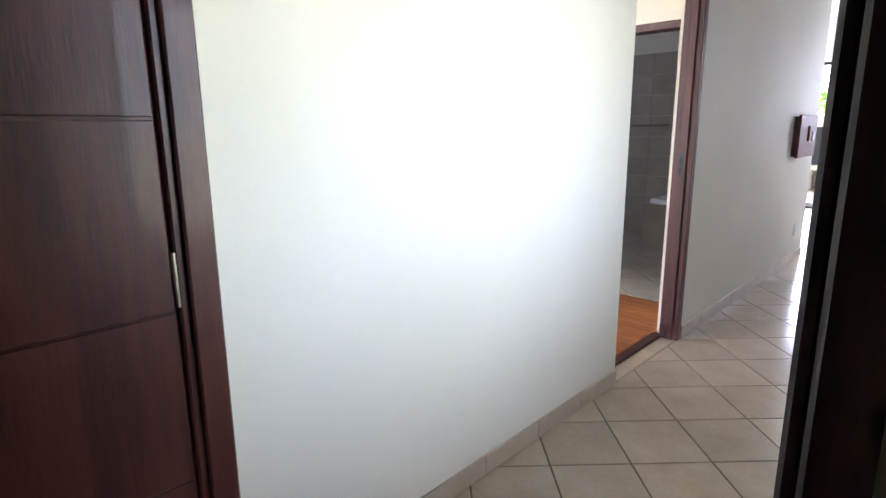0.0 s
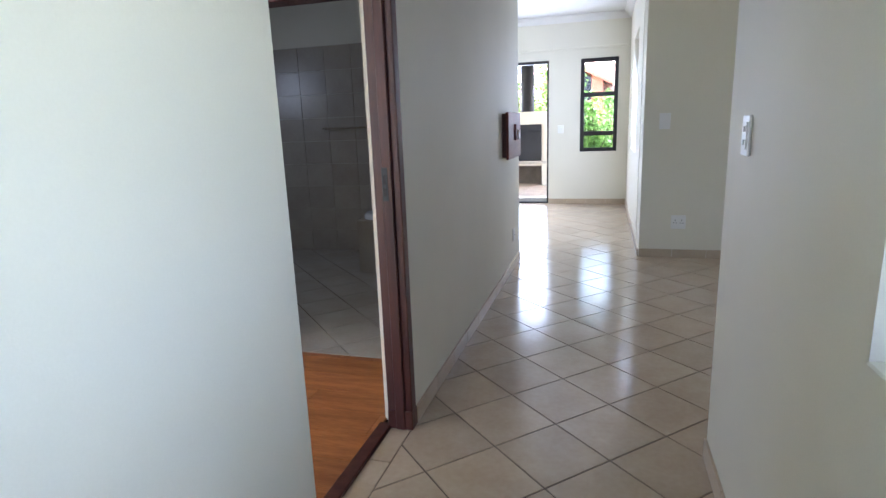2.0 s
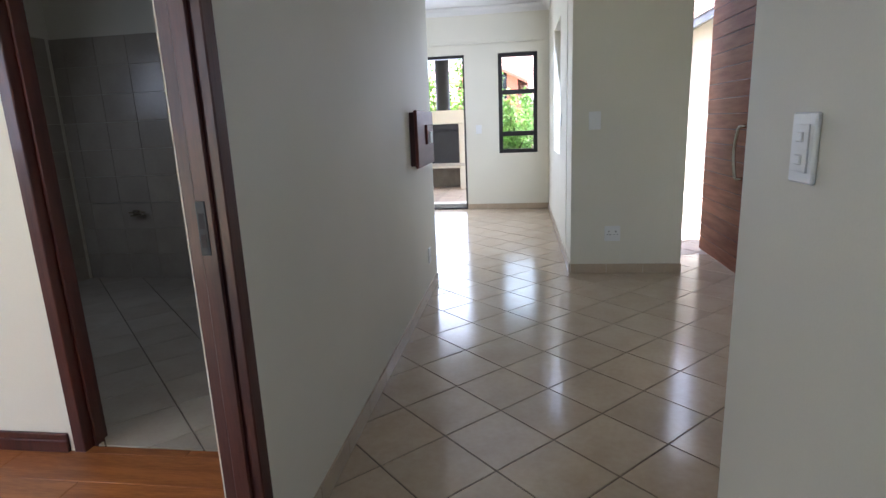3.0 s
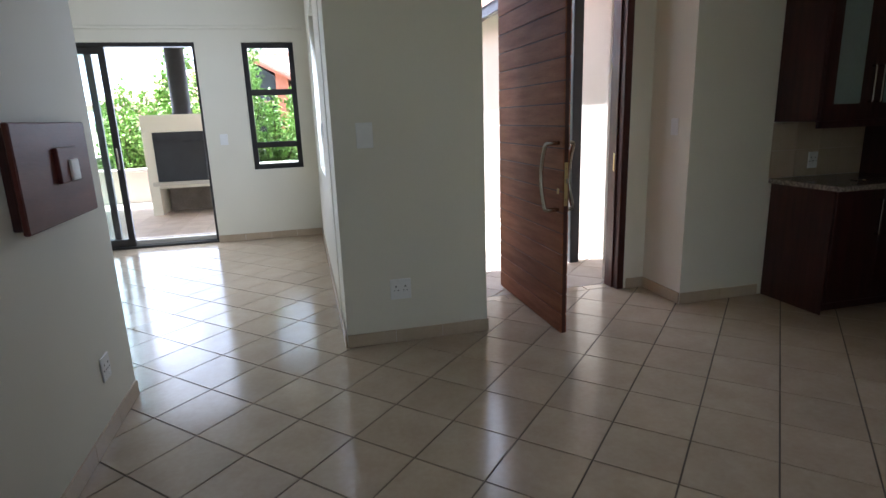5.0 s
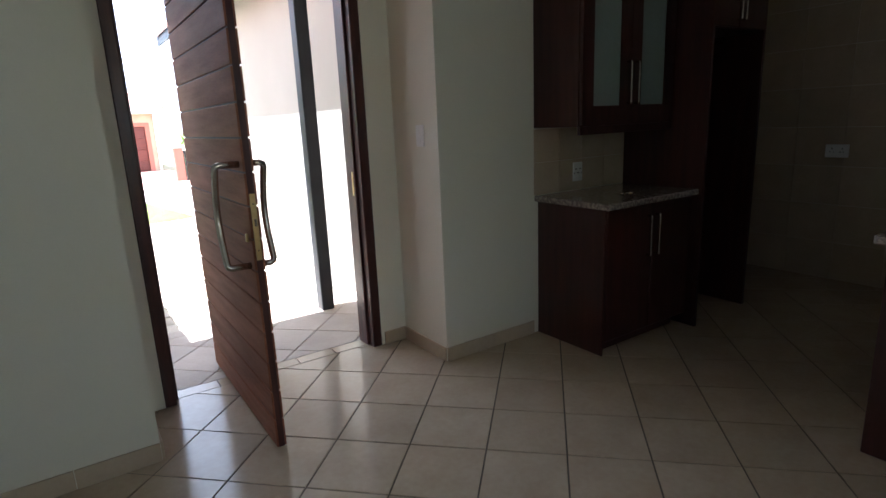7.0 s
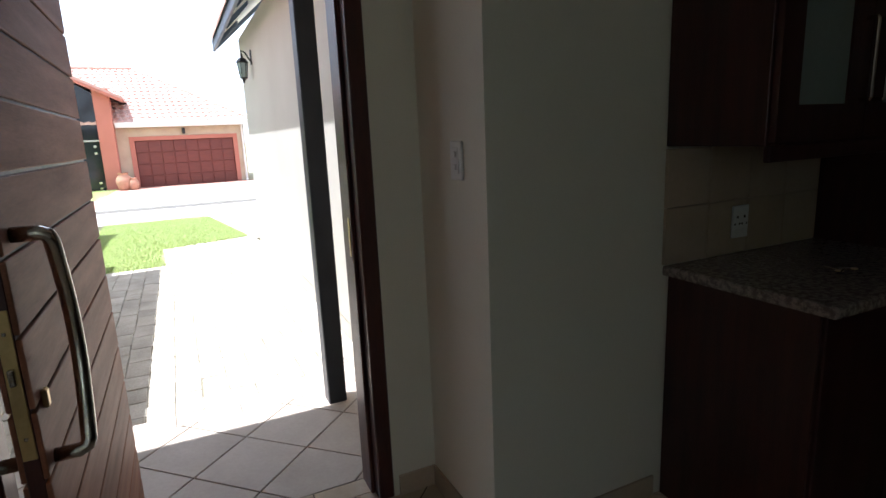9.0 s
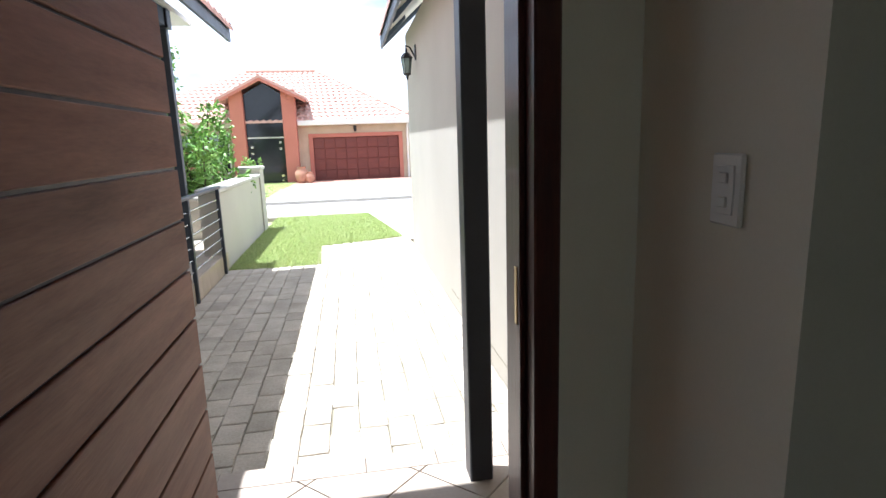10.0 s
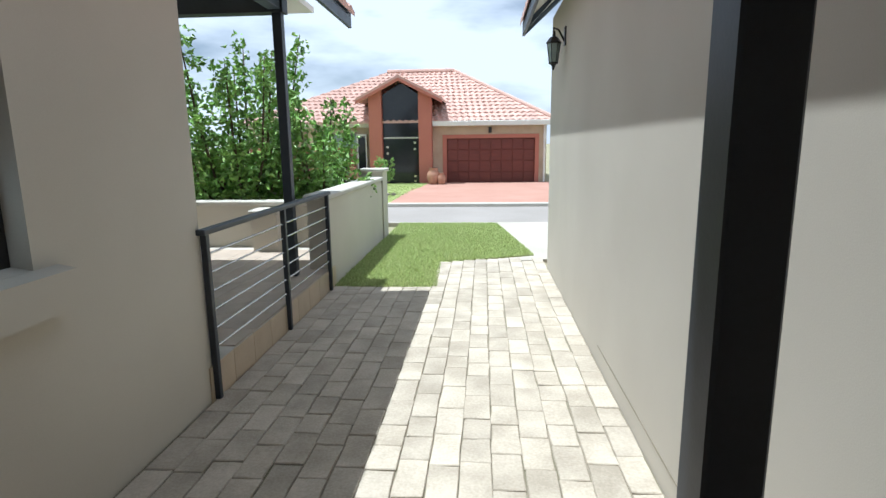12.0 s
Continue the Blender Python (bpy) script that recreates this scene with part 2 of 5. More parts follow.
def tube(points, radius, bm=None, seg=10, radii=None, caps=True):
    """A round bar along points."""
    bm = bm or bmesh.new()
    pts = [Vector(p) for p in points]
    rings = []
    s = None
    for i, p in enumerate(pts):
        d = (pts[min(i + 1, len(pts) - 1)] - pts[max(i - 1, 0)]).normalized()
        if s is None:
            s = d.cross(Vector((0, 0, 1)) if abs(d.z) < 0.9 else Vector((1, 0, 0)))
        s = (s - d * s.dot(d)).normalized()
        t = s.cross(d).normalized()
        r = radii[i] if radii else radius
        rings.append([bm.verts.new(p + r * (math.cos(a) * s + math.sin(a) * t)) for a in (2 * math.pi * k / seg for k in range(seg))])
    for a, b in zip(rings, rings[1:]):
        for k in range(seg):
            bm.faces.new((a[k], a[(k + 1) % seg], b[(k + 1) % seg], b[k]))
    if caps:
        bm.faces.new(rings[0][::-1])
        bm.faces.new(rings[-1])
    return bm


def lathe(profile, x, y, seg=20, bm=None):
    """profile: radius and height, from the bottom up."""
    bm = bm or bmesh.new()
    rings = [[bm.verts.new((x + max(r, 0.0005) * math.cos(a), y + max(r, 0.0005) * math.sin(a), z)) for a in (2 * math.pi * k / seg for k in range(seg))] for r, z in profile]
    for a, b in zip(rings, rings[1:]):
        for k in range(seg):
            bm.faces.new((a[k], a[(k + 1) % seg], b[(k + 1) % seg], b[k]))
    bm.faces.new(rings[0][::-1])
    bm.faces.new(rings[-1])
    return bm


def prism(outline, axis, a, b, bm=None):
    """An outline in two axes pushed along the third: axis 'y' takes (x, z), 'z' takes (x, y), 'x' takes (y, z)."""
    bm = bm or bmesh.new()
    put = {"x": lambda p, c: (c, p[0], p[1]), "y": lambda p, c: (p[0], c, p[1]), "z": lambda p, c: (p[0], p[1], c)}[axis]
    lo = [bm.verts.new(put(p, a)) for p in outline]
    hi = [bm.verts.new(put(p, b)) for p in outline]
    bm.faces.new(lo[::-1])
    bm.faces.new(hi)
    for i in range(len(outline)):
        j = (i + 1) % len(outline)
        bm.faces.new((lo[i], lo[j], hi[j], hi[i]))
    return bm


def wall(name, axis, face0, face1, a, b, z0, z1, holes=(), material=None, label=""):
    """A wall from face0 to face1 across, a to b along; holes: (from, to, bottom, top) along it."""
    cuts = sorted({a, b, *(h[0] for h in holes), *(h[1] for h in holes)})
    bm = bmesh.new()
    for u, v in zip(cuts, cuts[1:]):
        spans, mid = [(z0, z1)], (u + v) / 2
        for h in holes:
            if h[0] < mid < h[1]:
                spans = [s for lo, hi in spans for s in ((lo, min(hi, h[2])), (max(lo, h[3]), hi)) if s[1] - s[0] > 1e-4]
        for lo, hi in spans:
            if axis == "x":
                box(face0, face1, u, v, lo, hi, bm=bm)
            else:
                box(u, v, face0, face1, lo, hi, bm=bm)
    bmesh.ops.remove_doubles(bm, verts=bm.verts, dist=1e-5)
    inner = [f for f in bm.faces if any(g is not f and (g.calc_center_median() - f.calc_center_median()).length < 1e-4 for e in f.edges for g in e.link_faces)]
    bmesh.ops.delete(bm, geom=inner, context="FACES_ONLY")
    return solo(name, bm, material or PLASTER, label or "smooth cream painted plaster wall", "wall", kind="structure")

# ---- the house: walls, ceilings ----
CH = 3.02
wall("wall_corridor_west", "x", -0.85, -0.70, -0.02, 6.58, 0, CH, [(2.355, 3.26, 0, 2.14)])
wall("wall_living_south", "y", 6.70, 6.85, -5.0, -0.85, 0, CH)
wall("wall_bath_east", "x", -0.95, -0.85, 6.40, 6.70, 0, CH)
wall("wall_corridor_east", "x", 0.55, 0.77, -0.02, 3.27, 0, CH, [(0.32, 2.05, 0.95, 2.20)])
# the hole in this wall is added, out of view, for the hall fill lamp
wall("wall_hall_south", "y", 3.05, 3.27, 0.77, 6.3, 0, CH, [(1.05, 2.55, 1.0, 2.2)])
wall("wall_bedroom_door", "y", -0.02, 0.138, -0.70, 0.55, 0, CH, [(-0.485, 0.548, 0, 2.14)])
wall("wall_bedroom_south", "y", -3.2, -3.0, -2.2, 3.2, 0, CH)
wall("wall_bedroom_west", "x", -2.2, -2.0, -3.0, 0.04, 0, CH)
wall("wall_bedroom_north", "y", -0.10, 0.04, -2.0, -0.85, 0, CH)
wall("wall_bedroom_north_east", "y", -0.10, 0.04, 0.77, 3.0, 0, CH)
wall("wall_bedroom_east", "x", 3.0, 3.2, -3.0, 0.04, 0, CH)
wall("wall_pier", "y", 6.835, 7.33, 0.475, 1.415, 0, CH, label="cream plastered pier beside the front door")
wall("wall_front", "y", 7.33, 7.56, 0.70, 2.94, 0, CH, [(1.50, 2.76, 0, 2.50)])
wall("wall_front_skin", "y", 7.56, 7.66, 0.70, 3.20, -0.3, CH, [(1.50, 2.76, -0.02, 2.50)], EXTPLASTER, "beige painted exterior plaster around the front door")
wall("wall_recess_east", "x", 2.94, 3.20, 6.86, 7.56, 0, CH)
wall("wall_kitchen_north", "y", 6.86, 7.06, 3.20, 6.3, 0, CH)
wall("wall_kitchen_east", "x", 6.22, 6.42, 3.08, 6.86, 0, CH)
wall("wall_living_east", "x", 0.47, 0.56, 7.33, 10.68, 0, CH, [(8.20, 9.31, 0.97, 2.42)])
wall("wall_living_east_skin", "x", 0.56, 0.72, 7.66, 10.52, -0.3, CH, [(8.20, 9.31, 0.97, 2.42)], EXTPLASTER, "beige painted exterior plaster wall of the house")
wall("wall_living_north", "y", 10.68, 10.73, -5.0, 0.56, 0, CH, [(-3.20, -0.80, 0.0, 2.36), (-0.29, 0.30, 0.87, 2.36)])
wall("wall_living_north_skin", "y", 10.73, 10.78, -5.0, 0.56, 0, CH, [(-3.20, -0.80, 0.0, 2.36), (-0.29, 0.30, 0.87, 2.36)], EXTPLASTER, "beige exterior plaster facing the patio")
wall("wall_living_west", "x", -5.2, -5.0, 6.70, 10.86, 0, CH)
wall("wall_lobby_north", "y", 3.86, 3.98, -4.35, -0.85, 0, CH, [(-1.93, -1.03, 0, 2.10)])
wall("wall_lobby_west", "x", -3.75, -3.6, 0.04, 3.98, 0, CH)
wall("wall_bath_west", "x", -4.35, -4.2, 3.98, 6.70, 0, CH)


def ceiling(name, x0, x1, y0, y1, z=CH, label="flat white painted ceiling"):
    solo(name, box(x0, x1, y0, y1, z, z + 0.12), CEIL, label, "ceiling", kind="structure")


ceiling("ceiling_corridor", -0.85, 0.77, -3.2, 3.27)
ceiling("ceiling_bedroom_east", 0.77, 3.2, -3.2, 0.04)
ceiling("ceiling_hall", -0.85, 6.42, 3.27, 7.66)
wall("wall_corner_skin", "x", 0.56, 0.572, 10.52, 10.78, -0.3, CH, (), EXTPLASTER, "beige exterior plaster at the house corner")
ceiling("ceiling_living", -5.2, 0.72, 7.66, 10.86)
ceiling("ceiling_living_south", -5.2, -0.85, 6.70, 7.66)
ceiling("ceiling_lobby", -4.35, -0.85, -3.2, 6.70)


def cornice(name, pts, closed=False):
    """A coved cornice run: profile swept along straight stretches of wall."""
    bm = bmesh.new()
    for (x0, y0, x1, y1, nx, ny) in pts:
        prof = [(0.002, 0.0), (0.002, -0.10), (0.02, -0.10), (0.03, -0.085), (0.055, -0.05), (0.085, -0.03), (0.10, -0.02), (0.10, 0.0)]
        rings = []
        for (x, y) in ((x0, y0), (x1, y1)):
            rings.append([bm.verts.new((x + nx * d, y + ny * d, CH - 0.003 + h)) for d, h in prof])
        for k in range(len(prof)):
            j = (k + 1) % len(prof)
            bm.faces.new((rings[0][k], rings[0][j], rings[1][j], rings[1][k]))
        bm.faces.new(rings[0])
        bm.faces.new(rings[1][::-1])
    solo(name, bm, CEIL, "white coved plaster cornice below the ceiling", "cornice", kind="structure")


cornice("trim_cornice", [(-5.0, 10.68, 0.47, 10.68, 0, -1), (0.47, 7.33, 0.47, 10.68, -1, 0)])
# pelmet rail over the sliding door wall
solo("trim_picture_rail", box(-4.9, 0.42, 10.645, 10.682, 2.50, 2.535, 0.006), PLASTER, "cream moulded rail above the sliding door", "rail", kind="structure")


# ---- skirting ----
def skirting(runs, group, h=0.085, step=0.345, mt=None):
    """Skirting tiles along a wall: (x0, y0, x1, y1, nx, ny), n pointing into the room."""
    root = thing("baseboard", runs[0][0], runs[0][1], 0, group, "skirting", kind="structure")
    for x0, y0, x1, y1, nx, ny in runs:
        length = math.hypot(x1 - x0, y1 - y0)
        n = max(1, round(length / step))
        for i in range(n):
            a, b = i / n, (i + 1) / n
            ga, gb = 0.0015 / length, 0.0015 / length
            xa, ya = x0 + (x1 - x0) * (a + ga), y0 + (y1 - y0) * (a + ga)
            xb, yb = x0 + (x1 - x0) * (b - gb), y0 + (y1 - y0) * (b - gb)
            bm = box(min(xa, xb, xa + nx * 0.011, xb + nx * 0.011), max(xa, xb, xa + nx * 0.011, xb + nx * 0.011),
                     min(ya, yb, ya + ny * 0.011, yb + ny * 0.011), max(ya, yb, ya + ny * 0.011, yb + ny * 0.011), 0.001, h, 0.0015)
            part("skirting_tile", bm, mt or SKIRT, root)
    return root


skirting([(-0.70, 0.15, -0.70, 2.355, 1, 0), (-0.70, 3.27, -0.70, 6.58, 1, 0), (-0.85, 6.85, -4.9, 6.85, 0, 1), (-0.70, 6.58, -0.85, 6.58, 0, 1)], "tan ceramic skirting along the corridor wall")
skirting([(0.55, 0.15, 0.55, 3.27, -1, 0), (0.55, 3.27, 3.0, 3.27, 0, 1)], "tan ceramic skirting under the corridor window")
skirting([(0.475, 6.835, 1.415, 6.835, 0, -1), (0.47, 6.835, 0.47, 10.67, -1, 0), (1.415, 6.835, 1.415, 7.33, 1, 0)], "tan ceramic skirting around the pier")
skirting([(-0.80, 10.68, 0.46, 10.68, 0, -1)], "tan ceramic skirting beside the sliding door")
skirting([(2.78, 7.33, 2.94, 7.33, 0, -1), (2.94, 7.32, 2.94, 6.86, -1, 0), (2.94, 6.86, 3.63, 6.86, 0, -1)], "tan ceramic skirting beside the front door")
wood_sk = thing("baseboard", -3.5, 3.86, 0, "dark varnished timber skirting in the lobby", "skirting", kind="structure")
part("skirting_board", boxes((-3.6, -1.95, 3.845, 3.86, 0.012, 0.10), (-3.6, -1.95, 3.838, 3.86, 0.012, 0.07), bevel=0.003), WOOD, wood_sk)
part("skirting_board", box(-1.01, -0.86, 3.845, 3.86, 0.012, 0.10, 0.003), WOOD, wood_sk)

# ---- ground outside ----
GZ = -0.13


def strip(xs, rows):
    """A sheet over x and (y, z) rows."""
    bm = bmesh.new()
    g = [[bm.verts.new((x, y, z)) for x in xs] for y, z in rows]
    for a, b in zip(g, g[1:]):
        for k in range(len(xs) - 1):
            bm.faces.new((a[k], a[k + 1], b[k + 1], b[k]))
    return bm


solo("ground", strip([-1500, -60, -12, 0, 12, 60, 1500], [(-1500, -0.2), (-60, -0.2), (8, -0.2), (18.2, -0.2), (20.4, -0.50), (24.0, -0.52), (44, -0.56), (90, -0.6), (1500, -0.6)]),
     EARTH, "dry pale ground with patchy grass", "ground", kind="structure")
solo("road", strip([-70, 0, 70], [(18.6, -0.235), (20.5, -0.445), (24.1, -0.47), (24.25, -0.47)]), ASPHALT, "sun-bleached grey street in front of the houses", "road", kind="structure")
solo("pavement_driveway", prism([(2.0, 14.6), (3.25, 14.9), (12, 14.9), (12, 18.55), (-0.2, 18.55), (2.6, 18.3), (3.1, 15.2)], "z", -0.3, GZ - 0.02), CONCRETE, "pale sunlit concrete driveway apron", "pavement", kind="structure")
solo("kerb", boxes((-60, 60, 24.2, 24.42, -0.6, -0.36), bevel=0.02), CAPSTONE, "white-painted kerb along the street", "kerb", kind="structure")
solo("pavement_opposite_drive", strip([-0.6, 3, 5.6], [(24.42, -0.40), (34.55, -0.43)]), PINKPAVE, "pink brick driveway of the opposite house", "pavement", kind="structure")
solo("sub_base", box(0.72, 3.2, 7.66, 14.6, -0.35, GZ - 0.012), SAND, "dark sandy joints beneath the paving", "paving joints", kind="structure")
solo("porch_slab", box(0.72, 3.2, 7.56, 8.50, -0.3, -0.010), GROUT, "brown grout bed of the tiled porch", "porch", kind="structure")
solo("floor_bed", boxes((-0.84, 0.55, -0.1, 3.27, -0.15, -0.004), (-0.70, 6.22, 3.27, 6.86, -0.15, -0.004), (-5.0, 0.475, 6.58, 10.78, -0.15, -0.0045), (1.415, 2.94, 6.86, 7.56, -0.15, -0.0042)),
     GROUT, "brown cement grout between the floor tiles", "floor", kind="structure")
solo("floor_bedroom", box(-2.0, 3.0, -3.0, -0.1, -0.15, -0.002), PARQUET, "plain orange laminate bedroom floor", "floor", kind="structure")
solo("floor_bath_bed", box(-4.2, -0.95, 3.92, 6.70, -0.15, 0.0), GROUT, "grout bed of the bathroom floor", "floor", kind="structure")
solo("floor_lobby_bed", box(-3.6, -0.841, 0.04, 3.92, -0.15, 0.002), BLACK, "dark underlay of the laminate floor", "floor", kind="structure")
solo("trim_threshold", box(-0.862, -0.80, 2.40, 3.22, -0.01, 0.014, 0.004), WOOD, "dark timber threshold strip in the lobby doorway", "threshold", kind="structure")

# ---- patio ----
PZ = 0.09
solo("patio_slab", boxes((-5.2, 0.572, 10.78, 14.55, -0.3, PZ - 0.008), (0.572, 0.72, 10.52, 13.2, -0.3, PZ - 0.008)), CAPSTONE, "raised patio slab with a tan edge", "patio", kind="structure")


def coped_wall(name, x0, x1, y0, y1, h, label):
    root = thing(name, (x0 + x1) / 2, (y0 + y1) / 2, -0.2, label, "garden wall", kind="structure")
    part("wall_body", box(x0, x1, y0, y1, -0.3, h - 0.06, 0.004), EXTPLASTER, root)
    part("coping", box(x0 - 0.03, x1 + 0.03, y0 - 0.03, y1 + 0.03, h - 0.06, h, 0.012), CAPSTONE, root, "pale plaster coping")
    return root


coped_wall("garden_wall", 0.50, 0.72, 13.20, 16.42, 0.90, "low plastered garden wall with a pale coping")
coped_wall("gate_pillar", 0.36, 0.74, 16.46, 16.86, 1.03, "square plastered pillar ending the garden wall")
coped_wall("street_wall", -6.5, 0.30, 16.55, 16.75, 0.85, "low plastered wall along the street")
coped_wall("patio_wall", -5.2, 0.46, 14.55, 14.75, 0.70, "low plastered wall around the patio")
coped_wall("patio_pier", -0.55, -0.22, 14.18, 14.5, 0.62, "short plastered block on the patio")

# ---- doors, windows and frames ----
def door_frame(name, axis, face0, face1, a, b, top, label, depth=None, w=0.055, cas=0.0):
    root = thing(name, *((face0, a, 0) if axis == "x" else (a, face0, 0)), label, "door frame", kind="structure")
    def piece(u, v, z0, z1, nm, f0=face0, f1=face1):
        bm = box(f0, f1, u, v, z0, z1, 0.004) if axis == "x" else box(u, v, f0, f1, z0, z1, 0.004)
        part(nm, bm, WOOD, root)
    piece(a, a + w, 0, top, "jamb")
    piece(b - w, b, 0, top, "jamb")
    piece(a + w, b - w, top - w, top, "head")
    mid = (face0 + face1) / 2
    for u, v in ((a + w, a + w + 0.014), (b - w - 0.014, b - w)):
        piece(u, v, 0, top - w, "stop", mid - 0.02, mid + 0.035)
    return root


lob = thing("door_frame_1", -0.75, 2.8, 0, "dark mahogany frame of the lobby doorway", "door frame", kind="structure")
part("jamb", box(-0.856, -0.815, 2.355, 2.405, 0, 2.14, 0.004), WOOD, lob)
part("jamb", box(-0.812, -0.692, 3.205, 3.26, 0, 2.14, 0.004), WOOD, lob)
part("stop", box(-0.77, -0.725, 3.191, 3.205, 0, 2.085, 0.003), WOOD, lob)
part("head", box(-0.805, -0.692, 2.355, 3.205, 2.085, 2.14, 0.004), WOOD, lob)
sp = part("strike_plate", box(-0.768, -0.742, 3.1885, 3.1915, 1.06, 1.20, 0.001), BRAAI, lob, "small dark steel strike plate")
for z0, z1 in ((1.08, 1.115), (1.13, 1.17)):
    part("keep_hole", box(-0.762, -0.748, 3.1875, 3.1887, z0, z1), BLACK, sp)
part("plinth_block", box(-0.81, -0.69, 3.195, 3.268, 0.0, 0.09, 0.004), WOOD, lob)
door_frame("door_frame_2", "y", 3.852, 3.99, -1.93, -1.03, 2.10, "dark mahogany frame of the bathroom doorway")
bed = door_frame("door_frame_3", "y", 0.075, 0.148, -0.485, 0.548, 2.14, "dark mahogany frame of the bedroom doorway", w=0.04)
leaf0 = thing("bedroom_door", -0.465, -0.45, 0.01, "dark mahogany panelled bedroom door standing open", "door")
part("leaf", box(-0.483, -0.448, -0.93, 0.070, 0.01, 2.07, 0.003), WOOD, leaf0)
for k in range(6):
    part("board", box(-0.449, -0.442, -0.92, 0.066, 0.03 + k * 0.338, 0.03 + k * 0.338 + 0.333, 0.002), WOOD, leaf0)
for z in (0.25, 1.1, 1.9):
    part("hinge", tube([(-0.441, 0.0715, z - 0.05), (-0.441, 0.0715, z + 0.05)], 0.006), STAINLESS, leaf0, "steel hinge")

fd = thing("door_frame_4", 1.5, 7.4, 0, "heavy dark mahogany frame of the front door", "door frame", kind="structure")
for a, b in ((1.50, 1.555), (2.70, 2.76)):
    part("jamb", box(a, b, 7.325, 7.50, 0, 2.50, 0.005), WOOD, fd)
for a, b in ((1.555, 1.57), (2.685, 2.70)):
    part("rebate", box(a, b, 7.385, 7.50, 0, 2.45, 0.004), WOOD, fd)
part("head", box(1.555, 2.70, 7.325, 7.50, 2.44, 2.50, 0.005), WOOD, fd)
part("strike_plate", box(2.6825, 2.6855, 7.405, 7.422, 0.96, 1.10, 0.001), BRASS, fd, "worn brass strike plate")

# pivot front door, turned a quarter open
fdoor = thing("front_door", 1.88, 7.38, 0.012, "wide slatted hardwood pivot front door standing open", "door")
X0, X1, YN, YF = 1.838, 1.88, 6.585, 7.725
part("core", box(X0 + 0.008, X1 - 0.008, YN, YF, 0.014, 2.42, 0.002), WOOD, fdoor)
zs = 0.016
k = 0
while zs < 2.40:
    ze = min(zs + 0.1335, 2.42)
    for xa, xb in ((X0, X0 + 0.010), (X1 - 0.010, X1)):
        part("slat", box(xa, xb, YN + 0.001, YF - 0.001, zs, ze - 0.008, 0.002), SLAT, fdoor)
    zs += 0.1335
part("lock_plate", box(1.848, 1.870, 6.5825, 6.586, 0.86, 1.13, 0.001), BRASS, fdoor, "long brass lock plate on the edge")
for zz in (0.90, 1.09):
    part("screw", box(1.856, 1.862, 6.5815, 6.583, zz - 0.003, zz + 0.003, 0.001), STAINLESS, fdoor)
part("latch", box(1.854, 1.864, 6.572, 6.584, 1.0, 1.03, 0.002), STAINLESS, fdoor)
for side in (-1, 1):
    xb = X0 if side < 0 else X1
    xo = xb + side * (0.052 if side > 0 else 0.088)
    pts = [(xb, 6.645, 1.245), (xo - side * 0.012, 6.645, 1.245), (xo, 6.647, 1.24)]
    for i in range(13):
        f = i / 12
        pts.append((xo + side * 0.004, 6.65 + 0.055 * math.sin(math.pi * f), 1.228 - 0.381 * f))
    pts += [(xo, 6.647, 0.835), (xo - side * 0.012, 6.645, 0.83), (xb, 6.645, 0.83)]
    part("pull_handle", tube(pts, 0.0135, seg=12), STAINLESS, fdoor, "bowed stainless pull handle", smooth=True)
    part("lock_cylinder", box(min(xb, xb + side * 0.01), max(xb, xb + side * 0.01), 6.63, 6.65, 0.93, 0.965, 0.003), BRASS, fdoor)


def window(name, axis, f0, f1, a, b, z0, z1, transoms, label, mullions=(), w=0.05, sill=None):
    """Aluminium window in an opening; transoms in z, mullions along the wall."""
    root = thing(name, *((f0, a, z0) if axis == "x" else (a, f0, z0)), label, "window", kind="structure")
    def bar(nm, u, v, lo, hi, g0=f0, g1=f1, mt=BLACKFRAME):
        part(nm, box(g0, g1, u, v, lo, hi, 0.004) if axis == "x" else box(u, v, g0, g1, lo, hi, 0.004), mt, root)
    bar("frame_bar", a, a + w, z0, z1)
    bar("frame_bar", b - w, b, z0, z1)
    bar("frame_bar", a + w, b - w, z0, z0 + w)
    bar("frame_bar", a + w, b - w, z1 - w, z1)
    for z in transoms:
        bar("transom", a + w, b - w, z - 0.035, z + 0.035)
    for u in mullions:
        bar("mullion", u - 0.03, u + 0.03, z0 + w, z1 - w, f0 + 0.004, f1 - 0.004)
    zz = [z0 + w] + [z for z in transoms] + [z1 - w]
    us = [a + w] + list(mullions) + [b - w]
    m = (f0 + f1) / 2
    for lo, hi in zip(zz, zz[1:]):
        for u, v in zip(us, us[1:]):
            g = box(m - 0.002, m + 0.002, u, v, lo, hi) if axis == "x" else box(u, v, m - 0.002, m + 0.002, lo, hi)
            part("pane", g, CLEAR, root)
            scene.collection.objects[-1].visible_shadow = False
    return root


window("window_1", "y", 10.74, 10.8, -0.29, 0.30, 0.87, 2.36, (1.165, 1.79), "narrow dark-framed window with three panes", w=0.06)
window("window_2", "x", 0.585, 0.635, 8.20, 9.31, 0.97, 2.42, (1.9,), "dark-framed side window of the living room", mullions=(8.75,))
window("window_3", "x", 0.69, 0.74, 0.32, 2.05, 0.95, 2.20, (1.82,), "dark-framed corridor window", mullions=(1.18,))
solo("window_sill_inner", box(0.545, 0.69, 0.32, 2.05, 0.922, 0.954, 0.004), PLASTER, "painted window sill in the corridor", "sill", kind="structure")
solo("window_sill_outer", prism([(0.62, 0.985), (0.80, 0.955), (0.80, 0.80), (0.722, 0.80), (0.722, 0.965), (0.62, 0.966)], "y", 8.08, 9.43), EXTPLASTER, "projecting plastered window sill on the outside wall", "sill", kind="structure")

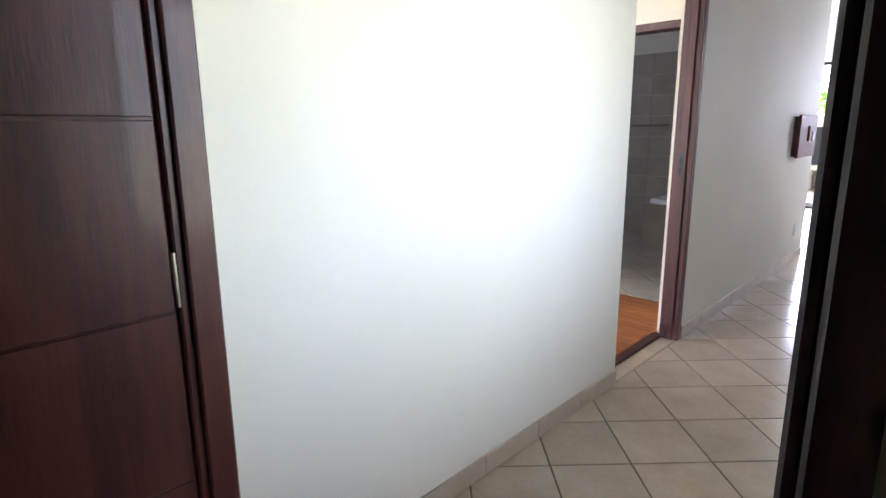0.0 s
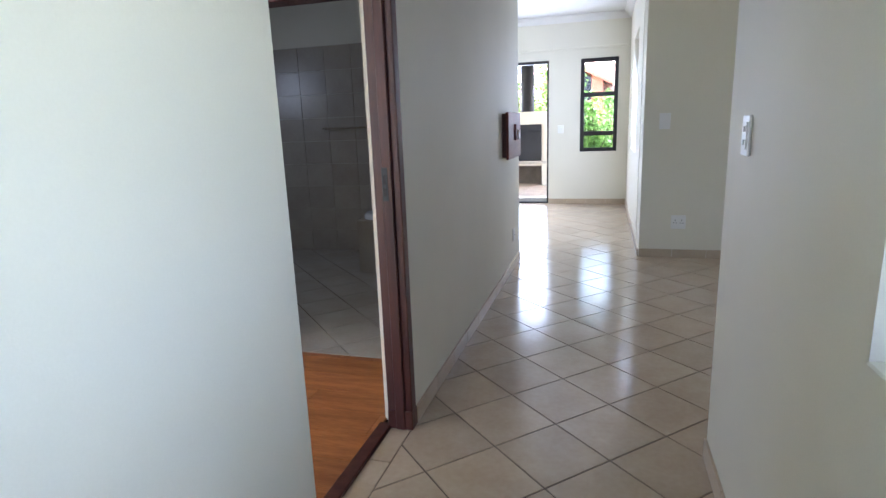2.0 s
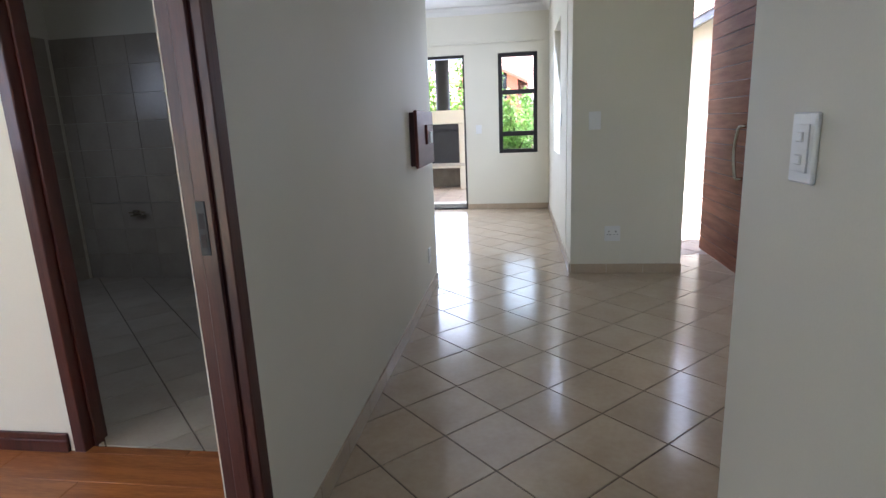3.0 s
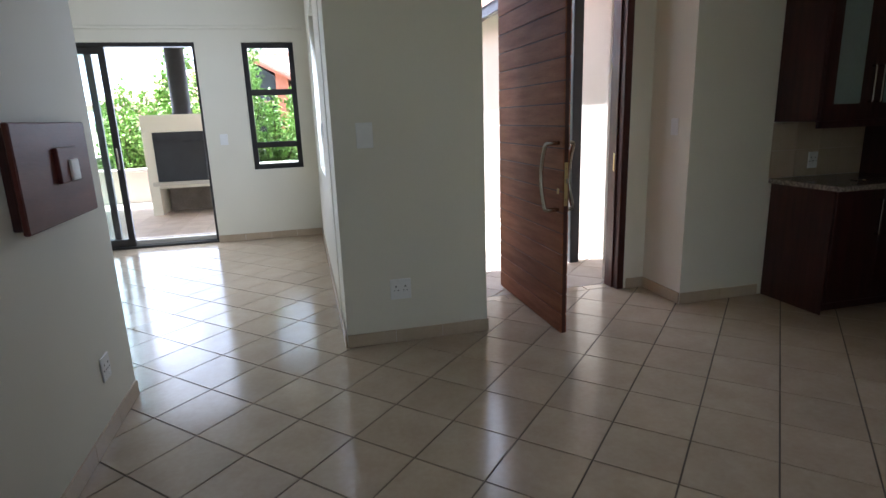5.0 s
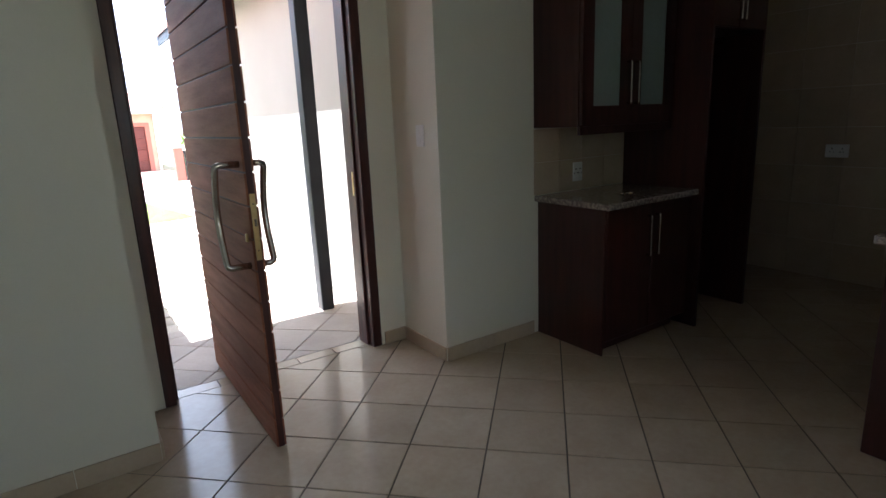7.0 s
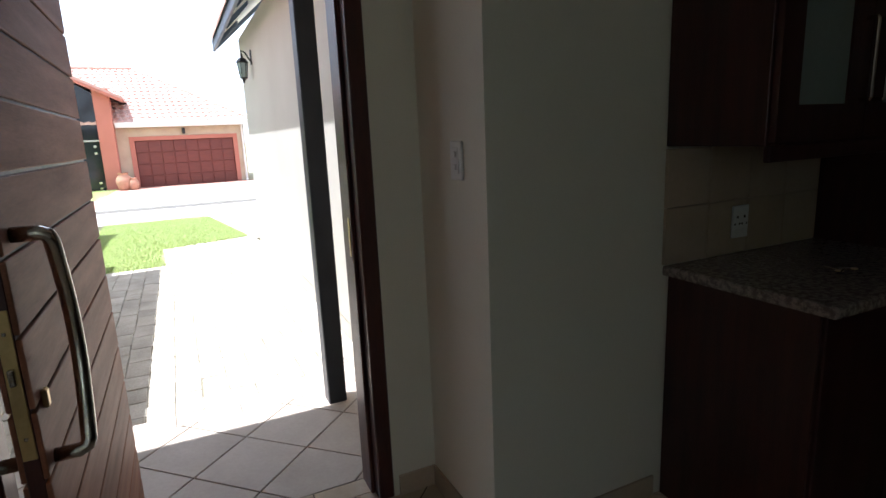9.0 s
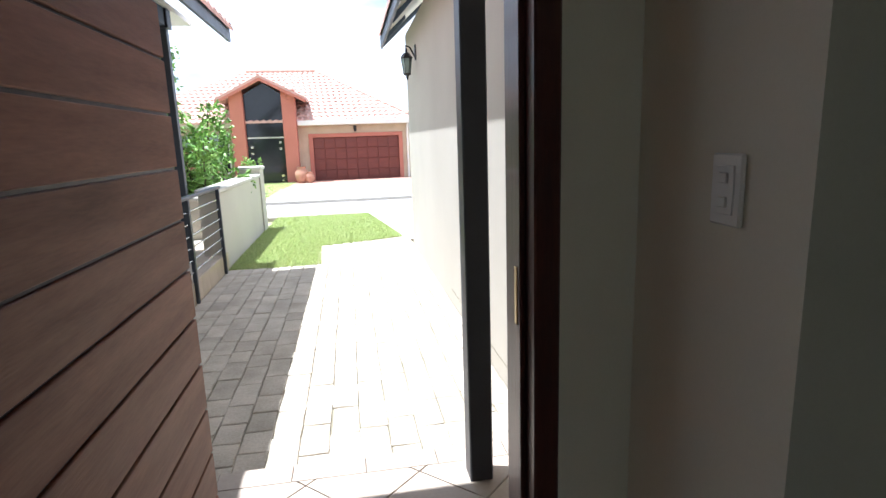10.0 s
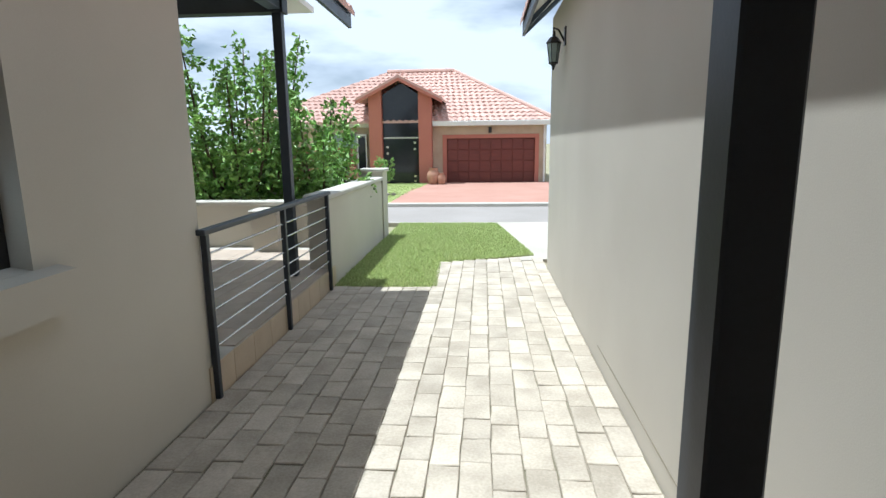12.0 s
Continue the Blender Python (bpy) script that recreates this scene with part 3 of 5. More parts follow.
sl = thing("sliding_door", -2.0, 10.74, 0, "black aluminium sliding patio door, one leaf slid open", "sliding door", kind="structure")
part("head_track", box(-3.20, -0.80, 10.69, 10.81, 2.315, 2.36, 0.004), BLACKFRAME, sl)
part("sill_track", box(-3.20, -0.80, 10.68, 10.81, 0.001, 0.028, 0.004), BLACKFRAME, sl)
part("jamb", box(-0.83, -0.80, 10.7, 10.8, 0.028, 2.315, 0.003), BLACKFRAME, sl)
part("jamb", box(-3.20, -3.16, 10.69, 10.81, 0.028, 2.315, 0.003), BLACKFRAME, sl)
for y0, a, b in ((10.76, -3.16, -1.91), (10.705, -3.04, -1.75)):
    pn = part("sliding_leaf", boxes((a, a + 0.07, y0, y0 + 0.04, 0.03, 2.313), (b - 0.07, b, y0, y0 + 0.04, 0.03, 2.313), (a + 0.07, b - 0.07, y0, y0 + 0.04, 0.03, 0.12), (a + 0.07, b - 0.07, y0, y0 + 0.04, 2.24, 2.313)), BLACKFRAME, sl)
    g = part("pane", box(a + 0.07, b - 0.07, y0 + 0.018, y0 + 0.022, 0.12, 2.24), CLEAR, pn)
    g.visible_shadow = False
part("pull_handle", box(-1.80, -1.775, 10.68, 10.706, 0.95, 1.2, 0.006), STAINLESS, sl, "slim steel door pull")
# invented window, never in view, to go with the hall fill lamp
window("unseen_fill_window", "y", 3.09, 3.14, 1.05, 2.55, 1.0, 2.2, (), "unseen dark-framed window added to light the hall", mullions=(1.8,))


# ---- switches and sockets ----
def plate(name, axis, face, sgn, u, z, w, h, kind, label, cat):
    """A wall plate whose face looks along +-axis; u is its middle along the wall."""
    def bx(u0, u1, z0, z1, d0, d1, bev=0.0):
        lo, hi = sorted((face + sgn * d0, face + sgn * d1))
        return box(lo, hi, u0, u1, z0, z1, bev) if axis == "x" else box(u0, u1, lo, hi, z0, z1, bev)
    root = thing(name, *((face, u, z) if axis == "x" else (u, face, z)), label, cat)
    part("cover_plate", bx(u - w / 2, u + w / 2, z - h / 2, z + h / 2, 0.0005, 0.010, 0.003), WHITEPLASTIC, root)
    if kind == "switch":
        part("surround", bx(u - w * 0.3, u + w * 0.3, z - h * 0.34, z + h * 0.34, 0.010, 0.013, 0.001), WHITEPLASTIC, root)
        for dz in (-0.02, 0.02):
            part("rocker", bx(u - 0.011, u + 0.011, z + dz - 0.009, z + dz + 0.009, 0.013, 0.0175, 0.002), WHITEPLASTIC, root)
    elif kind == "socket":
        for du in (-w * 0.22, w * 0.22):
            for (ddu, ddz, s) in ((0, 0.018, 0.0045), (-0.012, -0.008, 0.0035), (0.012, -0.008, 0.0035)):
                part("pin_hole", bx(u + du + ddu - s, u + du + ddu + s, z + ddz - s, z + ddz + s, 0.0095, 0.0108), BLACK, root)
            part("rocker", bx(u + du - 0.012, u + du + 0.012, z - h * 0.36, z - h * 0.22, 0.010, 0.0135, 0.0015), WHITEPLASTIC, root)
    return root


plate("light_switch", "x", 0.55, -1, 2.99, 1.296, 0.085, 0.125, "switch", "white light switch on the corridor wall", "switch")
plate("light_switch", "y", 6.835, -1, 0.665, 1.335, 0.10, 0.15, "blank", "white blank cover plate on the pier", "switch")
plate("wall_socket", "y", 6.835, -1, 0.833, 0.36, 0.135, 0.135, "socket", "white double wall socket on the pier", "socket")
plate("light_switch", "x", 2.94, -1, 7.03, 1.30, 0.075, 0.12, "switch", "white two-gang light switch beside the front door", "switch")
plate("wall_socket", "y", 6.842, -1, 4.0, 1.02, 0.085, 0.12, "socket", "white socket on the kitchen splashback", "socket")
plate("wall_socket", "x", 6.20, -1, 6.2, 1.02, 0.16, 0.10, "socket", "white double socket on the kitchen wall", "socket")
plate("wall_socket", "x", -0.70, 1, 6.20, 0.33, 0.10, 0.12, "socket", "white socket low on the corridor wall", "socket")
plate("light_switch", "y", 10.68, -1, -0.60, 1.25, 0.09, 0.13, "switch", "white light switch between sliding door and window", "switch")
plate("light_switch", "x", 0.47, -1, 8.0, 1.35, 0.09, 0.13, "switch", "white light switch on the living room wall", "switch")

db = thing("distribution_board", -0.70, 5.8, 1.27, "dark wooden distribution board on the corridor wall", "fuse box")
part("backing_box", box(-0.699, -0.662, 5.65, 6.29, 1.085, 1.445, 0.004), WOOD, db)
cv = part("cover", box(-0.663, -0.640, 5.63, 6.31, 1.07, 1.458, 0.005), GARDOOR, db, "varnished timber cover")
part("breaker_box", box(-0.641, -0.622, 5.93, 6.13, 1.22, 1.36, 0.004), GARDOOR, cv)
part("breaker", box(-0.623, -0.612, 6.02, 6.10, 1.225, 1.31, 0.003), WHITEPLASTIC, cv, "white breaker switch")

# ---- kitchen ----
base = thing("base_cabinet", 4.085, 6.6, 0, "dark cherry base cabinet with two doors", "cabinet")
part("body", box(3.675, 4.475, 6.35, 6.855, 0.07, 0.862, 0.002), CABWOOD, base)
part("plinth", box(3.68, 4.435, 6.4, 6.85, 0.0, 0.07), CABWOOD, base)
part("end_panel", box(3.665, 3.677, 6.335, 6.855, 0.0, 0.862, 0.002), CABWOOD, base)
for a, b, hx in ((3.685, 4.078, 4.04), (4.082, 4.475, 4.12)):
    d = part("door", box(a, b, 6.328, 6.349, 0.085, 0.855, 0.003), CABWOOD, base)
    part("handle", tube([(hx, 6.329, 0.785), (hx, 6.3, 0.785), (hx, 6.297, 0.78), (hx, 6.297, 0.555), (hx, 6.3, 0.55), (hx, 6.329, 0.55)], 0.006, seg=8), STAINLESS, d, "slim steel bar handle")
solo("worktop", box(3.635, 4.48, 6.28, 6.857, 0.864, 0.90, 0.008, seg=2), GRANITE, "speckled brown granite worktop", "worktop", base=(4.035, 6.6, 0.864))
keys = thing("keys", 4.035, 6.45, 0.9, "small bunch of metal keys on the worktop", "keys")
for i, (dx, dy, an) in enumerate(((0, 0, 20), (0.03, 0.02, 80), (0.09, 0.01, 150))):
    bm = lathe([(0.012, 0.9005), (0.012, 0.9035)], 3.985 + dx, 6.47 + dy, 12)
    c, s = math.cos(radians(an)), math.sin(radians(an))
    part("key_bow", bm, BRASS if i else BLACK, keys)
    part("key_blade", tube([(3.985 + dx + 0.01 * c, 6.47 + dy + 0.01 * s, 0.9035), (3.985 + dx + 0.05 * c, 6.47 + dy + 0.05 * s, 0.9035)], 0.003, seg=6), STAINLESS, keys)

spl = thing("splashback", 4.035, 6.85, 0.9, "beige ceramic splashback tiles behind the worktop", "splashback", kind="structure")
for i in range(4):
    for j in range(2):
        part("tile", box(3.635 + i * 0.21 + 0.001, 3.635 + i * 0.21 + 0.208, 6.846, 6.859, 0.902 + j * 0.2, 0.902 + j * 0.2 + 0.198, 0.001), SKIRT, spl)

up = thing("wall_cabinet", 4.085, 6.7, 1.3, "dark cherry wall cabinet with frosted glass doors", "cabinet")
part("body", box(3.635, 4.475, 6.51, 6.857, 1.31, 2.40, 0.002), CABWOOD, up)
part("light_rail", box(3.635, 4.475, 6.495, 6.515, 1.265, 1.312, 0.003), CABWOOD, up)
part("cornice", box(3.605, 4.505, 6.46, 6.857, 2.40, 2.46, 0.01), CABWOOD, up)
for a, b, hx in ((3.645, 4.053, 4.02), (4.057, 4.465, 4.09)):
    fr = part("door", boxes((a, a + 0.09, 6.488, 6.509, 1.32, 2.39), (b - 0.09, b, 6.488, 6.509, 1.32, 2.39), (a + 0.09, b - 0.09, 6.488, 6.509, 1.32, 1.42), (a + 0.09, b - 0.09, 6.488, 6.509, 2.29, 2.39)), CABWOOD, up)
    part("pane", box(a + 0.09, b - 0.09, 6.496, 6.501, 1.42, 2.29), FROST, fr, "frosted greenish glass pane")
    part("handle", tube([(hx, 6.488, 1.66), (hx, 6.46, 1.66), (hx, 6.457, 1.655), (hx, 6.457, 1.435), (hx, 6.46, 1.43), (hx, 6.488, 1.43)], 0.006, seg=8), STAINLESS, fr, "slim steel bar handle")

tall = thing("fridge_surround", 4.835, 6.6, 0, "dark cherry tall surround with an empty fridge space", "cabinet")
part("side_panel", box(4.481, 4.505, 6.26, 6.857, 0, 2.40, 0.002), CABWOOD, tall)
part("side_panel", box(5.125, 5.15, 6.29, 6.857, 0, 2.40, 0.002), CABWOOD, tall)
part("back_panel", box(4.505, 5.125, 6.84, 6.857, 0, 2.40), CABWOOD, tall)
top = part("top_box", box(4.505, 5.125, 6.31, 6.84, 1.85, 2.40, 0.002), CABWOOD, tall)
for a, b, hx in ((4.508, 4.813, 4.79), (4.817, 5.122, 4.84)):
    d = part("door", box(a, b, 6.288, 6.309, 1.855, 2.395, 0.003), CABWOOD, top)
    part("handle", tube([(hx, 6.288, 2.12), (hx, 6.26, 2.12), (hx, 6.26, 1.90), (hx, 6.288, 1.90)], 0.006, seg=8), STAINLESS, d, "slim steel bar handle")

pen = thing("peninsula_cabinet", 4.6, 4.75, 0, "dark cherry peninsula cabinet", "cabinet")
part("body", box(3.76, 5.4, 4.45, 5.06, 0.0, 0.862, 0.002), CABWOOD, pen)
part("end_panel", box(3.735, 3.761, 4.44, 5.08, 0.0, 0.862, 0.002), CABWOOD, pen)
solo("worktop", box(3.69, 5.45, 4.40, 5.12, 0.864, 0.90, 0.008, seg=2), GRANITE, "speckled brown granite worktop on the peninsula", "worktop", base=(4.5, 4.76, 0.864))
kt = thing("kitchen_wall_tiling", 6.22, 6.0, 0, "beige ceramic tiles on the kitchen wall", "wall tiles", kind="structure")
for i in range(10):
    for j in range(8):
        y0, z0 = 3.40 + i * 0.345, 0.0 + j * 0.30
        part("tile", box(6.21, 6.222, y0 + 0.0015, y0 + 0.3435, z0 + 0.0015, z0 + 0.2985, 0.001), SKIRT, kt)

# ---- bathroom ----
bt = thing("bath_wall_tiling", -2.2, 6.69, 0, "grey-beige ceramic tiles on the bathroom wall", "wall tiles", kind="structure")
for i in range(11):
    for j in range(9):
        x0, z0 = -4.385 + i * 0.315, j * 0.25
        part("tile", box(x0 + 0.0015, x0 + 0.3135, 6.688, 6.702, z0 + 0.0015, z0 + 0.2485, 0.0015), BATHTILE, bt)
for i in range(8):
    for j in range(9):
        y0, z0 = 4.00 + i * 0.33, j * 0.25
        part("tile", box(-4.202, -4.188, y0 + 0.0015, y0 + 0.3285, z0 + 0.0015, z0 + 0.2485, 0.0015), BATHTILE, bt)
tub = thing("bathtub", -1.5, 6.15, 0, "white built-in bathtub with a tiled front", "bathtub")
part("tiled_panel", box(-2.12, -0.95, 5.77, 6.68, 0.0, 0.52, 0.003), BATHTILE, tub)
bm = bmesh.new()
ring = []
cx, cy, rx, ry = -1.53, 6.225, 0.60, 0.45
for (f, z) in ((1.0, 0.515), (1.0, 0.555), (0.97, 0.57), (0.84, 0.565), (0.78, 0.54), (0.72, 0.40), (0.64, 0.25), (0.4, 0.21)):
    ring.append([bm.verts.new((cx + rx * f * math.copysign(abs(math.cos(a)) ** 0.45, math.cos(a)), cy + ry * f * math.copysign(abs(math.sin(a)) ** 0.45, math.sin(a)), z)) for a in (2 * math.pi * q / 40 for q in range(40))])
for a, b in zip(ring, ring[1:]):
    for q in range(40):
        bm.faces.new((a[q], a[(q + 1) % 40], b[(q + 1) % 40], b[q]))
bm.faces.new(ring[-1])
part("basin", bm, PORCELAIN, tub, smooth=True)
tr = thing("towel_rail", -2.1, 6.65, 1.32, "chrome towel rail on the bathroom wall", "towel rail")
part("bar", tube([(-2.86, 6.63, 1.385), (-2.2, 6.63, 1.385)], 0.009), STAINLESS, tr)
for x in (-2.84, -2.22):
    part("bracket", tube([(x, 6.687, 1.385), (x, 6.62, 1.385)], 0.014), STAINLESS, tr)
hold = thing("paper_holder", -3.56, 6.65, 0.65, "chrome toilet paper holder on the tiles", "paper holder")
part("mount", box(-3.63, -3.55, 6.67, 6.688, 0.62, 0.68, 0.004), STAINLESS, hold)
part("rod", tube([(-3.63, 6.64, 0.63), (-3.48, 6.64, 0.63)], 0.007), STAINLESS, hold)
part("flap", box(-3.64, -3.50, 6.625, 6.675, 0.655, 0.665, 0.003), STAINLESS, hold)

# ---- the house outside ----
solo("steel_post", box(2.728, 2.824, 8.215, 8.320, -0.005, 2.75, 0.006), STEELPOST, "charcoal square steel post of the porch", "post", base=(2.775, 8.32, 0))
solo("porch_beam", box(0.72, 3.2, 8.18, 8.40, 2.75, 2.95, 0.004), STEELPOST, "charcoal steel beam over the porch", "beam", kind="structure")
solo("porch_ceiling", box(0.72, 3.2, 7.66, 8.42, 2.95, 3.03), CEIL, "flat white porch ceiling", "ceiling", kind="structure")

# garage wing
gw = thing("garage_wing", 5.5, 11, -0.2, "beige plastered garage wing with a tiled roof", "garage wing", kind="structure")
for v in ((3.20, 3.42, 7.06, 14.37, -0.3, 2.85), (3.42, 8.5, 14.15, 14.37, -0.3, 2.85), (8.3, 8.5, 7.06, 14.15, -0.3, 2.85)):
    part("wall", box(*v), EXTPLASTER, gw)
part("damp_course_line", box(3.1965, 3.2005, 8.9, 11.2, -0.0015, 0.0012), SAND, gw)
part("gable", prism([(3.20, 2.85), (8.5, 2.85), (5.85, 4.6)], "y", 14.15, 14.37), EXTPLASTER, gw)


def sloped(x0, z0, x1, z1, y0, y1, th):
    """A roof slab from eave to ridge."""
    return prism([(x0, z0), (x1, z1), (x1, z1 + th), (x0, z0 + th)], "y", y0, y1)


def tile_courses(x0, z0, x1, z1, y0, y1, n, pitch=0.24):
    """Overlapping roof tile courses with a rolled profile along the slope."""
    bm = bmesh.new()
    m = max(2, int((y1 - y0) / pitch))
    for i in range(n):
        a, b = i / n, (i + 1) / n
        xa, za, xb, zb = x0 + (x1 - x0) * a, z0 + (z1 - z0) * a, x0 + (x1 - x0) * b, z0 + (z1 - z0) * b
        for j in range(m):
            p = y0 + (y1 - y0) * j / m
            q = y0 + (y1 - y0) * (j + 1) / m
            cols = [(p, 0.0), (p + (q - p) * 0.25, 0.03), (p + (q - p) * 0.5, 0.035), (p + (q - p) * 0.75, 0.01), (q, 0.0)]
            lo = [bm.verts.new((xa, y, za + 0.045 + h)) for y, h in cols]
            hi = [bm.verts.new((xb, y, zb + 0.012 + h)) for y, h in cols]
            fr = [bm.verts.new((xa, y, za + 0.0)) for y, h in cols]
            for k in range(4):
                bm.faces.new((lo[k], lo[k + 1], hi[k + 1], hi[k]))
                bm.faces.new((fr[k], fr[k + 1], lo[k + 1], lo[k]))
    return bm


RS = 0.92
gr = thing("garage_roof", 5.5, 11, 2.6, "tiled gable roof with slate-blue fascia boards", "roof", kind="structure")
GX, GE = 2.90, 2.74
part("deck", sloped(GX + 0.03, GE + 0.10, 5.85, GE + 0.10 + (5.82 - GX) * RS, 7.70, 14.80, 0.04), WHITETRIM, gr)
part("deck", sloped(8.9, GE + 0.10, 5.85, GE + 0.10 + (5.82 - GX) * RS, 7.70, 14.80, 0.04), WHITETRIM, gr)
part("roof_tiles", tile_courses(GX - 0.05, GE + 0.12, 5.85, GE + 0.16 + (5.82 - GX) * RS, 7.70, 14.86, 14), ROOFTILE, gr)
part("bargeboard", prism([(GX, GE), (GX + 2.6, GE + 2.6 * RS), (GX + 2.6, GE + 2.6 * RS + 0.17), (GX, GE + 0.17)], "y", 14.80, 14.83), FASCIA, gr)
part("fascia", box(GX - 0.022, GX + 0.012, 7.70, 14.83, GE, GE + 0.16, 0.003), FASCIA, gr)
for yy in (8.2, 9.4, 10.6, 11.8, 13.0, 14.2):
    part("rafter_end", prism([(GX + 0.02, GE + 0.0), (3.2, GE + 0.30), (3.2, GE + 0.42), (GX + 0.02, GE + 0.12)], "y", yy, yy + 0.04), FASCIA, gr)

# house roof over the wall and patio
hr = thing("house_roof", -1.5, 10, 2.6, "tiled house roof over the wall and patio", "roof", kind="structure")
HX, HE = 1.02, 2.59
part("deck", sloped(HX - 0.03, HE + 0.10, -2.2, HE + 0.10 + 3.2 * RS, 7.66, 13.28, 0.04), WOOD, hr)
part("deck", sloped(-5.6, HE + 0.10, -2.2, HE + 0.10 + 3.2 * RS, 7.66, 13.28, 0.04), WOOD, hr)
part("roof_tiles", tile_courses(HX + 0.05, HE + 0.12, -2.2, HE + 0.16 + 3.2 * RS, 7.66, 13.36, 14), ROOFTILE, hr)
part("bargeboard", prism([(HX, HE), (HX - 2.6, HE + 2.6 * RS), (HX - 2.6, HE + 2.6 * RS + 0.17), (HX, HE + 0.17)], "y", 13.28, 13.31), FASCIA, hr)
part("fascia", box(HX - 0.012, HX + 0.022, 7.66, 13.31, HE, HE + 0.16, 0.003), FASCIA, hr)

solo("patio_post", box(0.38, 0.47, 12.85, 12.94, PZ - 0.01, 2.66, 0.005), STEELPOST, "charcoal square steel post of the patio roof", "post", base=(0.42, 12.9, PZ))
solo("patio_beam", box(-5.1, 0.50, 12.82, 12.97, 2.66, 2.86, 0.005), STEELPOST, "charcoal steel beam under the patio roof", "beam", kind="structure")
# added panel, hidden above the beam, that keeps sun off the patio floor
solo("patio_ceiling", box(-5.2, 0.50, 10.78, 13.85, 2.87, 2.93), CEIL, "unseen flat panel added to shade the patio", "ceiling", kind="structure")
solo("patio_side_beam", box(0.36, 0.48, 10.8, 12.82, 2.68, 2.86, 0.005), FASCIA, "painted side beam under the patio roof", "beam", kind="structure")

# railing
rl = thing("patio_railing", 0.735, 11.8, GZ, "charcoal steel railing with slim horizontal bars", "railing")
RP = (10.53, 11.83, 13.12)
for y in RP:
    part("post", box(0.725, 0.765, y - 0.02, y + 0.02, GZ + 0.002, 0.915, 0.003), STEELPOST, rl)
    part("bracket", box(0.70, 0.727, y - 0.03, y + 0.03, 0.02, 0.07, 0.002), STEELPOST, rl)
part("top_rail", box(0.715, 0.775, 10.48, 13.18, 0.905, 0.94, 0.006), STEELPOST, rl)
for i in range(6):
    z = 0.20 + i * 0.117
    part("bar", tube([(0.745, 10.53, z), (0.745, 13.12, z)], 0.007, seg=8), STAINLESS, rl, "thin steel bar")

# lantern
ln = thing("wall_lantern", 3.1, 13.25, 2.1, "black coach lantern on the garage wall", "wall lamp")
LX, LY, LZ = 3.085, 13.25, 2.30
part("back_plate", box(3.185, 3.2, LY - 0.04, LY + 0.04, LZ + 0.06, LZ + 0.24, 0.004), BLACKFRAME, ln)
part("arm", tube([(3.19, LY, LZ + 0.10), (3.13, LY, LZ + 0.21), (3.08, LY, LZ + 0.23), (LX, LY, LZ + 0.19)], 0.010, seg=8), BLACKFRAME, ln)
part("cap", lathe([(0.072, LZ + 0.08), (0.076, LZ + 0.092), (0.04, LZ + 0.14), (0.016, LZ + 0.15), (0.012, LZ + 0.20)], LX, LY, 6), BLACKFRAME, ln)
for q in range(6):
    a = math.pi / 3 * q
    part("rib", tube([(LX + 0.042 * math.cos(a), LY + 0.042 * math.sin(a), LZ - 0.10), (LX + 0.066 * math.cos(a), LY + 0.066 * math.sin(a), LZ + 0.085)], 0.004, seg=5), BLACKFRAME, ln)
part("pane", lathe([(0.039, LZ - 0.097), (0.062, LZ + 0.08)], LX, LY, 6), FROST, ln, "pale glass")
part("base", lathe([(0.008, LZ - 0.17), (0.014, LZ - 0.145), (0.022, LZ - 0.12), (0.047, LZ - 0.11), (0.047, LZ - 0.095)], LX, LY, 6), BLACKFRAME, ln)

# braai
br = thing("braai", -1.5, 13.0, PZ, "plastered built-in braai with a black steel hood door", "barbecue")
BX0, BX1, BY0, BY1 = -2.0, -0.98, 12.70, 13.36
SX0, SX1 = -1.86, -1.135
for nm, v in (("pier", (BX0, SX0, BY0, BY1, PZ, 1.345)), ("pier", (SX1, BX1, BY0, BY1, PZ, 1.345)), ("hood", (BX0, BX1, BY0, BY1, 1.345, 1.60)), ("back", (SX0, SX1, BY1 - 0.1, BY1, PZ, 1.345)), ("hearth", (SX0, SX1, BY0 + 0.02, BY1 - 0.1, 0.50, 0.58))):
    part(nm, box(*v, 0.004), PLASTER, br)
part("ledge", box(BX0 + 0.06, BX1 - 0.06, BY0 - 0.03, BY0 + 0.018, 0.545, 0.60, 0.006), CAPSTONE, br)
sh = part("shutter", box(SX0 + 0.004, SX1 - 0.004, BY0 - 0.02, BY0 + 0.02, 0.605, 1.344, 0.006), BRAAI, br, "black steel shutter door")
part("shutter_lip", box(SX0 + 0.004, SX1 - 0.004, BY0 - 0.045, BY0 - 0.018, 1.20, 1.22, 0.004), BRAAI, sh)
part("log_store", box(SX0 + 0.02, SX1 - 0.02, BY1 - 0.16, BY1 - 0.102, PZ + 0.002, 0.495), STONE, br)
part("flue", lathe([(0.155, 1.60), (0.155, 1.62), (0.14, 1.63), (0.14, 4.6)], -1.475, 13.13, 20), BRAAI, br, "round black steel flue", smooth=True)

